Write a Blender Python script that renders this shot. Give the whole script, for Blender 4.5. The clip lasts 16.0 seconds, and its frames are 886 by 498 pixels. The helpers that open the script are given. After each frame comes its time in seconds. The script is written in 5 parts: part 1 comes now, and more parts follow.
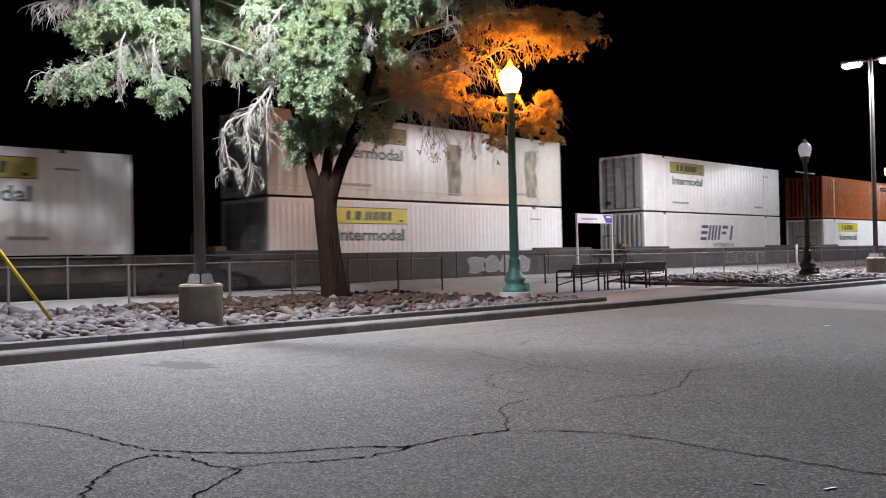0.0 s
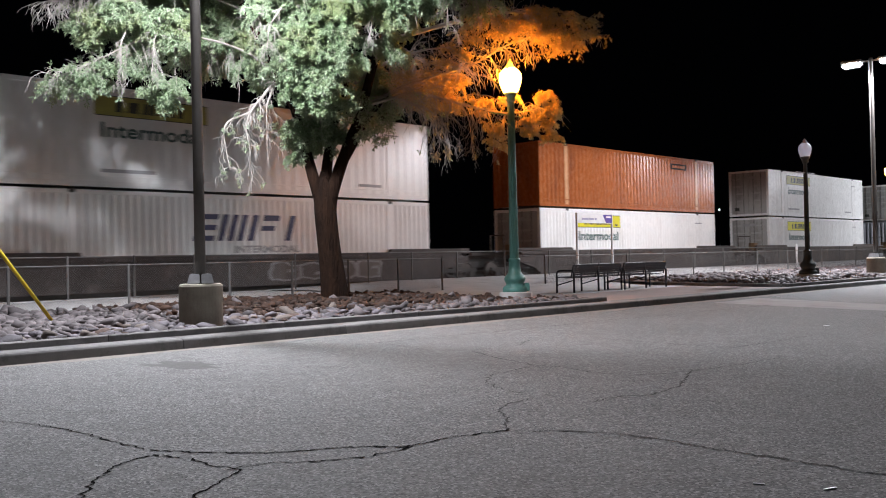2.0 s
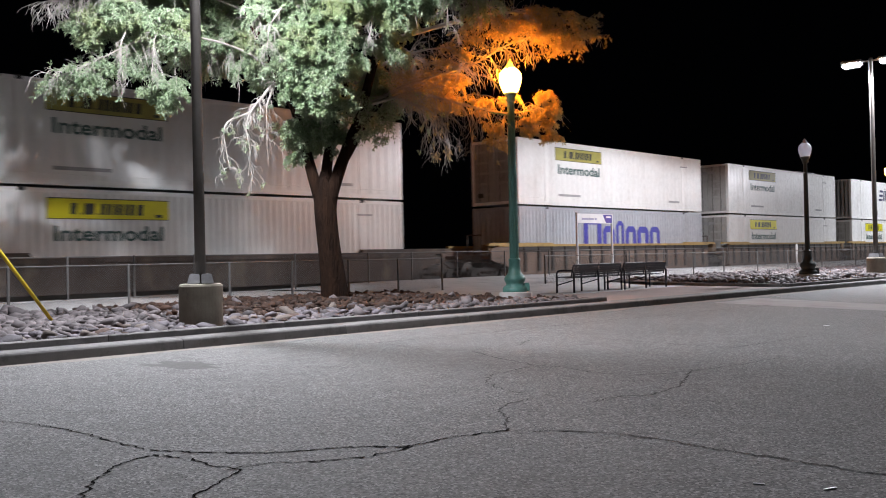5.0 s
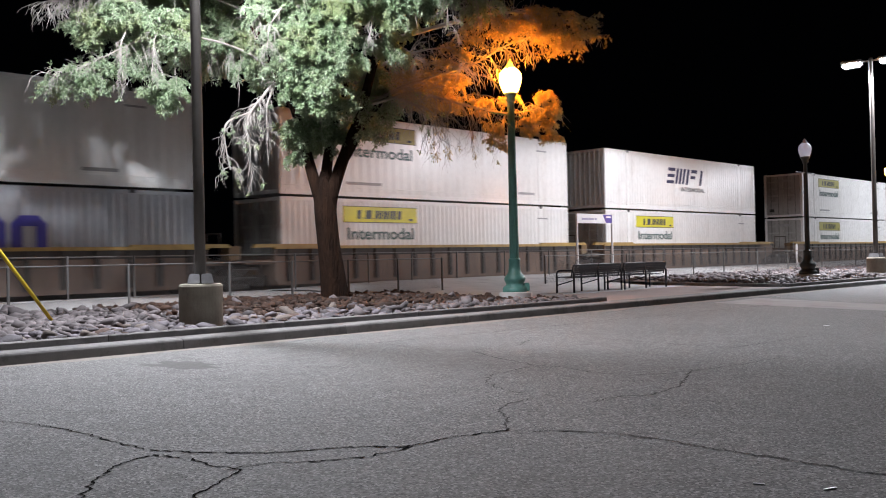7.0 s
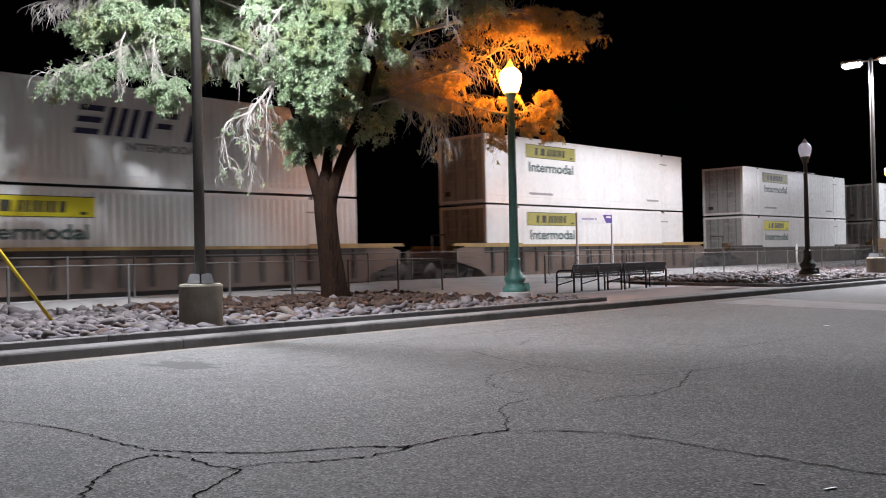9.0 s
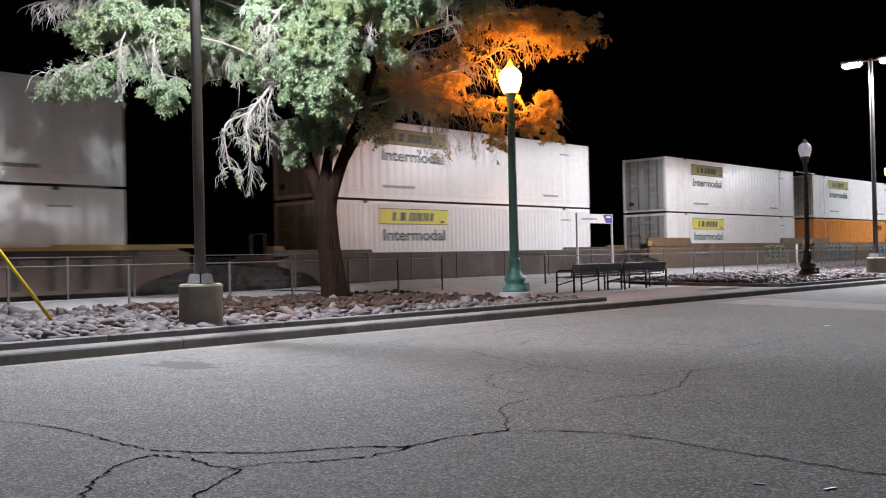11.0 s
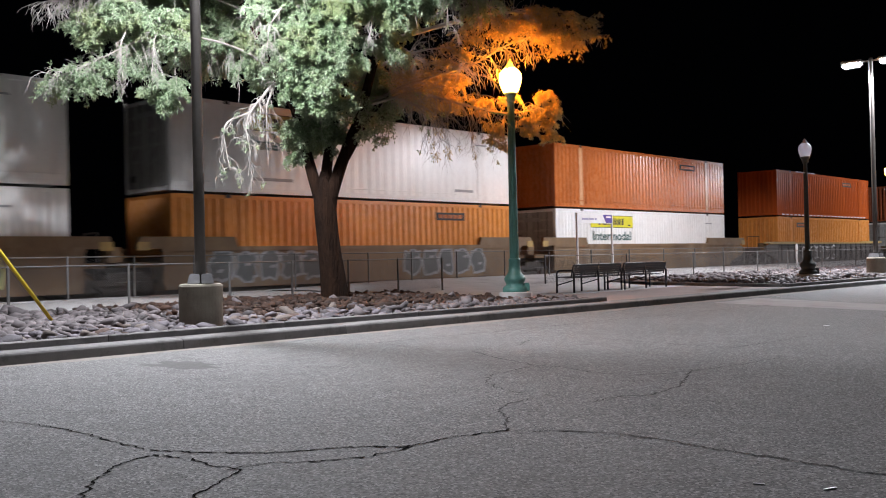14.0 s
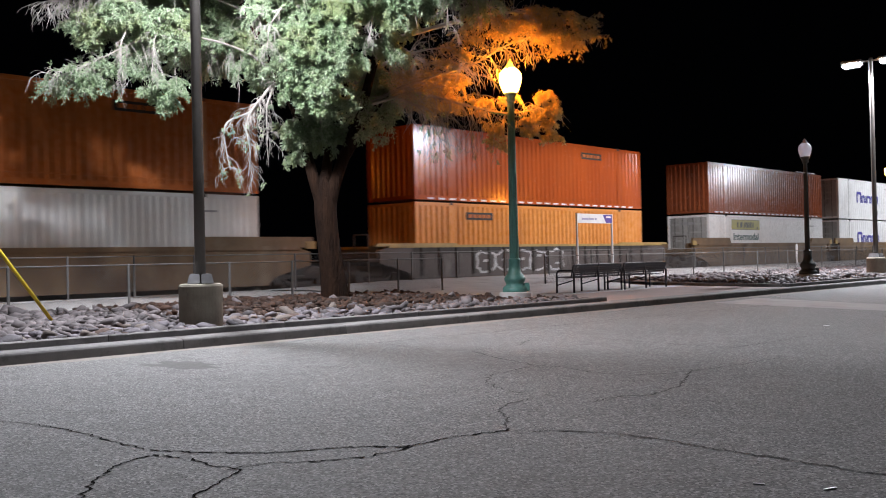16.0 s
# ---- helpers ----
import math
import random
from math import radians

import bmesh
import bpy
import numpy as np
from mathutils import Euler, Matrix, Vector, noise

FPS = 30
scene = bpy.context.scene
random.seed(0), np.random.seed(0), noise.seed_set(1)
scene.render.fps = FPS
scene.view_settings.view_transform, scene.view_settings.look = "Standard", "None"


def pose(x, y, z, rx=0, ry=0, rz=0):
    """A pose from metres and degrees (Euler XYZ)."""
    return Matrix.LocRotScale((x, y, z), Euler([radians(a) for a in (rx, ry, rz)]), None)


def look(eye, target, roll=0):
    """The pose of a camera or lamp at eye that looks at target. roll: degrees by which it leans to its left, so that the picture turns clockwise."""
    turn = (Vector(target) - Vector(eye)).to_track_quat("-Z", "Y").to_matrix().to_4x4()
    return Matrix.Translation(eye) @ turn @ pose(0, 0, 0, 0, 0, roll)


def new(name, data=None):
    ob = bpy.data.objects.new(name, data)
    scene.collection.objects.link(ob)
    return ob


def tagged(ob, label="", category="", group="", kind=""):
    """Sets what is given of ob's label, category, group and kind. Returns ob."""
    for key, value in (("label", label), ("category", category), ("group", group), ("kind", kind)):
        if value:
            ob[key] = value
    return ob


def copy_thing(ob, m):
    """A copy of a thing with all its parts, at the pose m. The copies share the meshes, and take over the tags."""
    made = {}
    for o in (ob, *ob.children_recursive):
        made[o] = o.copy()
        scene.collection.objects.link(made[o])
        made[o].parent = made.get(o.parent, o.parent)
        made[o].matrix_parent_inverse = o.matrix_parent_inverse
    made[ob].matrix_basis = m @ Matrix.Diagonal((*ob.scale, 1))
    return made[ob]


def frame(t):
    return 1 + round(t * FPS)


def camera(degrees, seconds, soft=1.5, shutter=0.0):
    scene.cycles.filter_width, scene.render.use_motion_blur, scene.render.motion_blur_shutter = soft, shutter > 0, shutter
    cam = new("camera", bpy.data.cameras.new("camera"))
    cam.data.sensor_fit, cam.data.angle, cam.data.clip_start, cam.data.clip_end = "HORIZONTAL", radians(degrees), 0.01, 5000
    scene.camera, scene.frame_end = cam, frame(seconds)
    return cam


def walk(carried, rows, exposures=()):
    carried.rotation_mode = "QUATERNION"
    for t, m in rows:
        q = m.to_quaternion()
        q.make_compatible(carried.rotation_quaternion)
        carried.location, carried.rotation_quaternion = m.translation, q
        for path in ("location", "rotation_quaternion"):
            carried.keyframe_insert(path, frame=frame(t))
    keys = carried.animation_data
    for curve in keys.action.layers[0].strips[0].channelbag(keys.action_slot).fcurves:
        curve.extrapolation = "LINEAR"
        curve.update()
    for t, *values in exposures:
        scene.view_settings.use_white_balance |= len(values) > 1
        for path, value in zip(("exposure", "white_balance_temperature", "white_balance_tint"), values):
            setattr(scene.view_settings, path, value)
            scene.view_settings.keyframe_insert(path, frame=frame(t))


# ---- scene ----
YAW, PITCH, ROLL, EYE = 47.26, 0.60, -1.29, 1.2
cam = camera(49.59, 16.0, 1.0, 0.3)
_c = math.cos(radians(PITCH))
AIM = look((0, 0, EYE), (math.sin(radians(YAW)) * _c, math.cos(radians(YAW)) * _c, EYE + math.sin(radians(PITCH))), ROLL)
walk(cam, [(0.0, AIM), (16.0, AIM)], [(0.0, 0.0), (16.0, 0.0)])

# ---- world: a clear desert night ----
world = bpy.data.worlds.new("night")
scene.world = world
world.use_nodes = True
world.node_tree.nodes["Background"].inputs[0].default_value = (0.35, 0.4, 0.6, 1)
world.node_tree.nodes["Background"].inputs[1].default_value = 0.0008

LED = (0.895, 0.913, 1.0)
SODIUM = (1.0, 0.29, 0.02)
HEAD_POWER = 2250.0


def head_light(x, y, z, power, tilt, spread, soft):
    lamp = bpy.data.lights.new("led_light", "SPOT")
    lamp.energy, lamp.color, lamp.spot_size, lamp.spot_blend, lamp.shadow_soft_size = power, LED, radians(spread), soft, 0.16
    ob = new("led_light", lamp)
    ob.matrix_world = pose(x, y, z, tilt, 0, 0)


# ---- materials ----
def nodes_of(name):
    m = bpy.data.materials.new(name)
    m.use_nodes = True
    nt = m.node_tree
    return m, nt, nt.nodes["Principled BSDF"]


def mixed(nt, fac, a, b):
    n = nt.nodes.new("ShaderNodeMix")
    n.data_type = "RGBA"
    for sock, val in ((n.inputs[0], fac), (n.inputs[6], a), (n.inputs[7], b)):
        if isinstance(val, (int, float)):
            sock.default_value = val
        elif isinstance(val, tuple):
            sock.default_value = (*val, 1)
        else:
            nt.links.new(val, sock)
    return n.outputs[2]


def noise_fac(nt, scale, lo, hi, detail=4.0, stretch=(1, 1, 1), rough=0.6):
    tc = nt.nodes.new("ShaderNodeTexCoord")
    mp = nt.nodes.new("ShaderNodeMapping")
    mp.inputs["Scale"].default_value = stretch
    nt.links.new(tc.outputs["Object"], mp.inputs[0])
    n = nt.nodes.new("ShaderNodeTexNoise")
    n.inputs["Scale"].default_value, n.inputs["Detail"].default_value, n.inputs["Roughness"].default_value = scale, detail, rough
    nt.links.new(mp.outputs[0], n.inputs["Vector"])
    r = nt.nodes.new("ShaderNodeMapRange")
    r.inputs[1].default_value, r.inputs[2].default_value = lo, hi
    nt.links.new(n.outputs[0], r.inputs[0])
    return r.outputs[0]


def bump(nt, bsdf, fac, strength, dist):
    b = nt.nodes.new("ShaderNodeBump")
    b.inputs["Strength"].default_value, b.inputs["Distance"].default_value = strength, dist
    nt.links.new(fac, b.inputs["Height"])
    nt.links.new(b.outputs[0], bsdf.inputs["Normal"])


def surface(name, base, second, scale=3.0, rough=0.7, metal=0.0, fine=40.0, bumpy=0.3, dist=0.005, stretch=(1, 1, 1), grime=None, grime_scale=1.0, amount=0.5, vary=0.0, island=False, mottle=0.45, scuff=0.0):
    """base and second colour mixed by a broad and a fine noise, grime in patches, fine relief."""
    m, nt, b = nodes_of(name)
    col = mixed(nt, noise_fac(nt, scale, 0.35, 0.68, 5.0, stretch), base, second)
    fine_fac = noise_fac(nt, fine, 0.3, 0.75, 3.0, stretch)
    dark = tuple(c * 0.72 for c in base)
    half = nt.nodes.new("ShaderNodeMath")
    half.operation = "MULTIPLY"
    half.inputs[1].default_value = mottle
    nt.links.new(fine_fac, half.inputs[0])
    col = mixed(nt, half.outputs[0], col, dark)
    if grime:
        g = noise_fac(nt, grime_scale, 0.52, 0.78, 6.0, stretch, 0.7)
        k = nt.nodes.new("ShaderNodeMath")
        k.operation = "MULTIPLY"
        k.inputs[1].default_value = amount
        nt.links.new(g, k.inputs[0])
        col = mixed(nt, k.outputs[0], col, grime)
    if scuff:
        g = noise_fac(nt, 5.5, 0.6, 0.72, 7.0, stretch, 0.75)
        k = nt.nodes.new("ShaderNodeMath")
        k.operation = "MULTIPLY"
        k.inputs[1].default_value = scuff
        nt.links.new(g, k.inputs[0])
        col = mixed(nt, k.outputs[0], col, tuple(c * 0.35 for c in base))
    if vary:
        if island:
            info = nt.nodes.new("ShaderNodeNewGeometry").outputs["Random Per Island"]
        else:
            info = nt.nodes.new("ShaderNodeObjectInfo").outputs["Random"]
        h = nt.nodes.new("ShaderNodeHueSaturation")
        r = nt.nodes.new("ShaderNodeMapRange")
        r.inputs[3].default_value, r.inputs[4].default_value = 1 - vary, 1 + vary
        nt.links.new(info, r.inputs[0])
        nt.links.new(r.outputs[0], h.inputs["Value"])
        nt.links.new(col, h.inputs["Color"])
        col = h.outputs[0]
    nt.links.new(col, b.inputs["Base Color"])
    rr = nt.nodes.new("ShaderNodeMapRange")
    rr.inputs[3].default_value, rr.inputs[4].default_value = max(0.05, rough - 0.12), min(1.0, rough + 0.12)
    nt.links.new(fine_fac, rr.inputs[0])
    nt.links.new(rr.outputs[0], b.inputs["Roughness"])
    b.inputs["Metallic"].default_value = metal
    if bumpy:
        bump(nt, b, fine_fac, bumpy, dist)
    return m


def glow(name, colour, strength):
    m, nt, b = nodes_of(name)
    b.inputs["Base Color"].default_value = (*colour, 1)
    b.inputs["Emission Color"].default_value = (*colour, 1)
    b.inputs["Emission Strength"].default_value = strength
    return m


def asphalt_material():
    m, nt, b = nodes_of("asphalt")
    tc = nt.nodes.new("ShaderNodeTexCoord")
    v = nt.nodes.new("ShaderNodeTexVoronoi")
    v.inputs["Scale"].default_value = 74.0
    nt.links.new(tc.outputs["Object"], v.inputs["Vector"])
    col = mixed(nt, noise_fac(nt, 0.35, 0.35, 0.7, 5.0), (0.19, 0.191, 0.187), (0.146, 0.148, 0.146))
    col = mixed(nt, noise_fac(nt, 2.6, 0.5, 0.8, 6.0), col, (0.11, 0.107, 0.104))
    speck = nt.nodes.new("ShaderNodeSeparateColor")
    nt.links.new(v.outputs["Color"], speck.inputs[0])
    r = nt.nodes.new("ShaderNodeMapRange")
    r.inputs[1].default_value, r.inputs[2].default_value, r.inputs[4].default_value = 0.55, 1.0, 0.75
    nt.links.new(speck.outputs[0], r.inputs[0])
    col = mixed(nt, r.outputs[0], col, (0.46, 0.45, 0.44))
    r2 = nt.nodes.new("ShaderNodeMapRange")
    r2.inputs[1].default_value, r2.inputs[2].default_value, r2.inputs[4].default_value = 0.5, 0.95, 0.75
    nt.links.new(speck.outputs[1], r2.inputs[0])
    col = mixed(nt, r2.outputs[0], col, (0.028, 0.028, 0.028))
    nt.links.new(col, b.inputs["Base Color"])
    b.inputs["Roughness"].default_value = 0.85
    bump(nt, b, v.outputs["Distance"], 0.55, 0.006)
    return m


ASPHALT = asphalt_material()
TAR = surface("crack_tar", (0.012, 0.012, 0.012), (0.028, 0.027, 0.026), 6, 1.0, bumpy=0)
TAR.node_tree.nodes["Principled BSDF"].inputs["Specular IOR Level"].default_value = 0.0
DUSTYTAR = surface("dusty_crack", (0.03, 0.029, 0.028), (0.055, 0.053, 0.05), 6, 1.0, bumpy=0)
STAIN = surface("oil_stain", (0.095, 0.092, 0.089), (0.135, 0.132, 0.128), 9, 0.8, fine=90)
CONCRETE = surface("concrete", (0.56, 0.555, 0.55), (0.46, 0.455, 0.45), 1.4, 0.85, fine=60, grime=(0.12, 0.11, 0.1), grime_scale=0.9, amount=0.6)
OLD_CONCRETE = surface("weathered_concrete", (0.33, 0.3, 0.24), (0.23, 0.2, 0.155), 3.5, 0.9, fine=45, grime=(0.09, 0.08, 0.07), grime_scale=2.2, amount=0.7, bumpy=0.5, vary=0.1)
KERB = surface("kerb_concrete", (0.245, 0.235, 0.23), (0.165, 0.158, 0.155), 2.4, 0.9, fine=50, grime=(0.07, 0.066, 0.062), grime_scale=3.2, amount=0.85, bumpy=0.6, vary=0.12)
PALEGUTTER = surface("pale_gutter_concrete", (0.36, 0.35, 0.345), (0.28, 0.272, 0.268), 1.6, 0.88, fine=55, grime=(0.13, 0.12, 0.115), grime_scale=1.4, amount=0.7)
REDPAVE = surface("red_tinted_concrete", (0.36, 0.27, 0.245), (0.31, 0.24, 0.22), 1.2, 0.85, fine=50, grime=(0.2, 0.15, 0.13), amount=0.5)
DIRT = surface("dirt", (0.13, 0.075, 0.05), (0.07, 0.042, 0.03), 2.5, 0.95, fine=35, bumpy=0.8, dist=0.02)
SOIL = surface("desert_soil", (0.2, 0.16, 0.12), (0.14, 0.11, 0.085), 0.2, 0.95, fine=8, bumpy=0.6, dist=0.02)
ROCKS = [surface("river_rock_" + n, a, b2, 5, 0.75, fine=30, bumpy=0.35, dist=0.008, vary=0.55) for n, a, b2 in (
    ("grey", (0.175, 0.157, 0.17), (0.1, 0.088, 0.1)), ("tan", (0.22, 0.18, 0.155), (0.15, 0.12, 0.105)), ("brown", (0.15, 0.1, 0.08), (0.09, 0.06, 0.05)))]
ROCK_BROWN = surface("brown_rock_field", (0.052, 0.024, 0.013), (0.022, 0.011, 0.007), 3, 0.8, fine=25, bumpy=0.35, dist=0.008, vary=0.5, island=True)
ROCK_FIELD = surface("river_rock_field", (0.165, 0.143, 0.144), (0.095, 0.082, 0.084), 3, 0.75, fine=25, bumpy=0.35, dist=0.008, vary=0.5, island=True)
BALLAST = surface("ballast", (0.16, 0.145, 0.13), (0.07, 0.065, 0.06), 14, 0.95, fine=50, bumpy=1.0, dist=0.03)
RAIL = surface("rail_steel", (0.2, 0.15, 0.12), (0.13, 0.09, 0.07), 8, 0.45, 0.8)
TIE = surface("tie_wood", (0.1, 0.075, 0.055), (0.06, 0.045, 0.035), 5, 0.9)
GALV = surface("galvanised_steel", (0.16, 0.155, 0.15), (0.1, 0.097, 0.094), 7, 0.6, 0.3, fine=60, bumpy=0.1)
COVER = surface("grey_cover_paint", (0.28, 0.28, 0.29), (0.2, 0.2, 0.21), 5, 0.6, 0.2)
POLE = surface("bronze_pole_paint", (0.1, 0.09, 0.08), (0.07, 0.062, 0.055), 3, 0.55, 0.0, fine=50, grime=(0.16, 0.14, 0.12), amount=0.4)
HEADMETAL = surface("lamp_head_metal", (0.3, 0.3, 0.3), (0.22, 0.22, 0.22), 6, 0.5, 0.5)
GREEN = surface("green_lamp_paint", (0.1, 0.26, 0.22), (0.07, 0.19, 0.165), 4, 0.5, 0.0, fine=45, grime=(0.04, 0.07, 0.06), grime_scale=3, amount=0.6)
DARKPOST = surface("dark_lamp_paint", (0.035, 0.045, 0.042), (0.025, 0.03, 0.03), 4, 0.5)
BENCH = surface("black_bench_paint", (0.02, 0.022, 0.035), (0.012, 0.013, 0.02), 6, 0.35, fine=60)
YELLOW = surface("yellow_plastic", (0.75, 0.55, 0.04), (0.62, 0.44, 0.03), 5, 0.5, fine=60, grime=(0.25, 0.19, 0.05), amount=0.5)
WIRE = surface("steel_wire", (0.3, 0.3, 0.3), (0.2, 0.2, 0.2), 20, 0.5, 0.6)
BARK = surface("bark", (0.03, 0.0145, 0.008), (0.011, 0.006, 0.004), 6, 1.0, fine=24, bumpy=1.0, dist=0.03, stretch=(1, 1, 0.25))
BARK.node_tree.nodes["Principled BSDF"].inputs["Specular IOR Level"].default_value = 0.15
TWIG = surface("dry_twig", (0.52, 0.48, 0.44), (0.37, 0.33, 0.3), 4, 0.85, fine=30)
SIGNWHITE = surface("sign_white", (0.8, 0.8, 0.8), (0.7, 0.7, 0.7), 3, 0.4, fine=50, bumpy=0)
SIGNINK = surface("pale_sign_ink", (0.36, 0.36, 0.5), (0.3, 0.3, 0.44), 3, 0.4, bumpy=0)
SIGNBLUE = surface("sign_purple_blue", (0.05, 0.05, 0.3), (0.04, 0.04, 0.24), 3, 0.4, bumpy=0)
LEDGLOW = glow("led_lens", (0.95, 0.97, 1.0), 60.0)
SODIUMGLOW = glow("sodium_globe", SODIUM, 285.0)
# weaker lower band, added to keep amber light off the ground
SODIUMFOOT = glow("sodium_globe_foot", SODIUM, 90.0)
SODIUMCAP = glow("sodium_globe_cap", SODIUM, 14.0)


def globe_material():
    m, nt, b = nodes_of("white_globe_glass")
    b.inputs["Base Color"].default_value = (0.8, 0.8, 0.84, 1)
    b.inputs["Roughness"].default_value = 0.2
    tr = nt.nodes.new("ShaderNodeBsdfTranslucent")
    tr.inputs[0].default_value = (0.7, 0.7, 0.76, 1)
    mix = nt.nodes.new("ShaderNodeMixShader")
    mix.inputs[0].default_value = 0.4
    nt.links.new(b.outputs[0], mix.inputs[1])
    nt.links.new(tr.outputs[0], mix.inputs[2])
    nt.links.new(mix.outputs[0], nt.nodes["Material Output"].inputs[0])
    return m


GLOBE = globe_material()
CAPGLASS = surface("clear_ribbed_glass", (0.5, 0.5, 0.52), (0.4, 0.4, 0.42), 9, 0.2, fine=60, bumpy=0.2)


def leaf_material(name, low, mid, high, warm, thin):
    m, nt, b = nodes_of(name)
    info = nt.nodes.new("ShaderNodeNewGeometry").outputs["Random Per Island"]
    ramp = nt.nodes.new("ShaderNodeValToRGB")
    ramp.color_ramp.elements[0].color, ramp.color_ramp.elements[1].color = (*low, 1), (*high, 1)
    e = ramp.color_ramp.elements.new(0.5)
    e.color = (*mid, 1)
    nt.links.new(info, ramp.inputs[0])
    col = mixed(nt, noise_fac(nt, 1.1, 0.52, 0.68, 2.0), ramp.outputs[0], warm)
    nt.links.new(col, b.inputs["Base Color"])
    b.inputs["Roughness"].default_value = 0.5
    tr = nt.nodes.new("ShaderNodeBsdfTranslucent")
    nt.links.new(col, tr.inputs[0])
    mix = nt.nodes.new("ShaderNodeMixShader")
    mix.inputs[0].default_value = thin
    nt.links.new(b.outputs[0], mix.inputs[1])
    nt.links.new(tr.outputs[0], mix.inputs[2])
    nt.links.new(mix.outputs[0], nt.nodes["Material Output"].inputs[0])
    return m


LEAF = leaf_material("leaf", (0.22, 0.3, 0.17), (0.34, 0.44, 0.27), (0.48, 0.57, 0.4), (0.4, 0.46, 0.25), 0.35)
# browner, brighter leaf that puts some of the lamp's amber glow into the colour
LAMPLEAF = leaf_material("lamplit_leaf", (0.38, 0.3, 0.15), (0.52, 0.42, 0.22), (0.64, 0.55, 0.3), (0.56, 0.4, 0.19), 0.5)


def paint(name, base, second, rust, amount=0.55, rough=0.4):
    return surface(name, base, second, 0.7, rough - 0.1, 0.0, fine=18, bumpy=0.08, dist=0.004, stretch=(1, 1, 0.22), grime=rust, grime_scale=1.3, amount=amount, vary=0.06, mottle=0.12, scuff=0.3)


WHITE = paint("white_container_paint", (0.84, 0.84, 0.82), (0.77, 0.77, 0.75), (0.46, 0.42, 0.37), 0.4)
# darker white that paints the container ends' shade into the colour, plus grime
SHADEDGRIMYWHITE = paint("shaded_grimy_white_door_paint", (0.42, 0.42, 0.4), (0.33, 0.33, 0.31), (0.15, 0.135, 0.12), 0.7)
SOOT = surface("soot_on_paint", (0.46, 0.42, 0.33), (0.05, 0.042, 0.028), 2.6, 0.7, fine=14, stretch=(1, 1, 0.6), bumpy=0, grime=(0.04, 0.033, 0.022), grime_scale=4.0, amount=0.9)
DIRTYWHITE = paint("dirty_white_container_paint", (0.66, 0.64, 0.57), (0.52, 0.49, 0.42), (0.26, 0.2, 0.13), 0.75)
ORANGE = paint("orange_container_paint", (0.5, 0.145, 0.034), (0.4, 0.11, 0.028), (0.26, 0.1, 0.04), 0.5)
PALEORANGE = paint("pale_orange_post_paint", (0.62, 0.36, 0.2), (0.5, 0.27, 0.14), (0.3, 0.14, 0.07), 0.5)
RED = paint("red_orange_container_paint", (0.46, 0.095, 0.02), (0.36, 0.07, 0.018), (0.18, 0.06, 0.03), 0.5, 0.3)
BROWN = paint("rust_red_container_paint", (0.4, 0.12, 0.035), (0.3, 0.09, 0.03), (0.16, 0.07, 0.05), 0.6, 0.38)
DULLRED = paint("dull_red_container_paint", (0.28, 0.075, 0.028), (0.2, 0.056, 0.024), (0.12, 0.055, 0.04), 0.6, 0.34)
AMBER = paint("amber_container_paint", (0.72, 0.29, 0.07), (0.62, 0.235, 0.055), (0.34, 0.14, 0.06), 0.5)
GREY = paint("grey_container_paint", (0.42, 0.44, 0.47), (0.35, 0.37, 0.4), (0.2, 0.18, 0.16), 0.5)
BLACKTRIM = surface("black_trim", (0.02, 0.02, 0.02), (0.035, 0.03, 0.028), 6, 0.7)
# duller yellow: weaker light up high painted in, and the stained container's fading
LOGODIMMED = surface("dimmed_faded_logo_yellow", (0.4, 0.37, 0.09), (0.3, 0.28, 0.09), 2, 0.5, bumpy=0, grime=(0.2, 0.18, 0.1), amount=0.6)
LOGOYELLOW = surface("logo_yellow", (0.72, 0.66, 0.02), (0.62, 0.56, 0.02), 2, 0.45, bumpy=0, grime=(0.35, 0.3, 0.08), amount=0.5)
LOGOINK = surface("logo_ink", (0.03, 0.035, 0.03), (0.06, 0.06, 0.05), 3, 0.5, bumpy=0)
TEXTGREEN = surface("lettering_green_grey", (0.05, 0.11, 0.1), (0.08, 0.14, 0.13), 3, 0.5, bumpy=0)
LOGONAVY = surface("logo_navy", (0.025, 0.025, 0.08), (0.04, 0.04, 0.1), 3, 0.5, bumpy=0)
LOGOBLUE = surface("logo_blue", (0.05, 0.05, 0.36), (0.05, 0.05, 0.28), 3, 0.5, bumpy=0)
BOXBROWN = surface("brown_car_paint", (0.085, 0.062, 0.05), (0.045, 0.034, 0.029), 0.8, 0.75, fine=20, stretch=(1, 1, 0.4), scuff=0.7, grime=(0.27, 0.215, 0.14), grime_scale=1.5, amount=0.75)
BOXGREY = surface("grey_brown_car_paint", (0.12, 0.1, 0.092), (0.075, 0.062, 0.057), 0.8, 0.75, fine=20, stretch=(1, 1, 0.4), scuff=0.6, grime=(0.24, 0.21, 0.19), grime_scale=1.0, amount=0.8)
BOXTAN = surface("tan_car_paint", (0.21, 0.13, 0.062), (0.11, 0.068, 0.036), 0.8, 0.7, fine=20, stretch=(1, 1, 0.5), scuff=0.8, grime=(0.32, 0.25, 0.18), grime_scale=0.7, amount=0.7)
CARYELLOW = surface("car_yellow_paint", (0.45, 0.3, 0.09), (0.3, 0.2, 0.07), 2, 0.6, fine=20, grime=(0.15, 0.1, 0.05), amount=0.6)
BOXRUST = surface("rust_car_paint", (0.21, 0.145, 0.11), (0.12, 0.082, 0.062), 0.8, 0.75, fine=20, stretch=(1, 1, 0.4), scuff=0.7, grime=(0.05, 0.038, 0.032), grime_scale=0.9, amount=0.8)
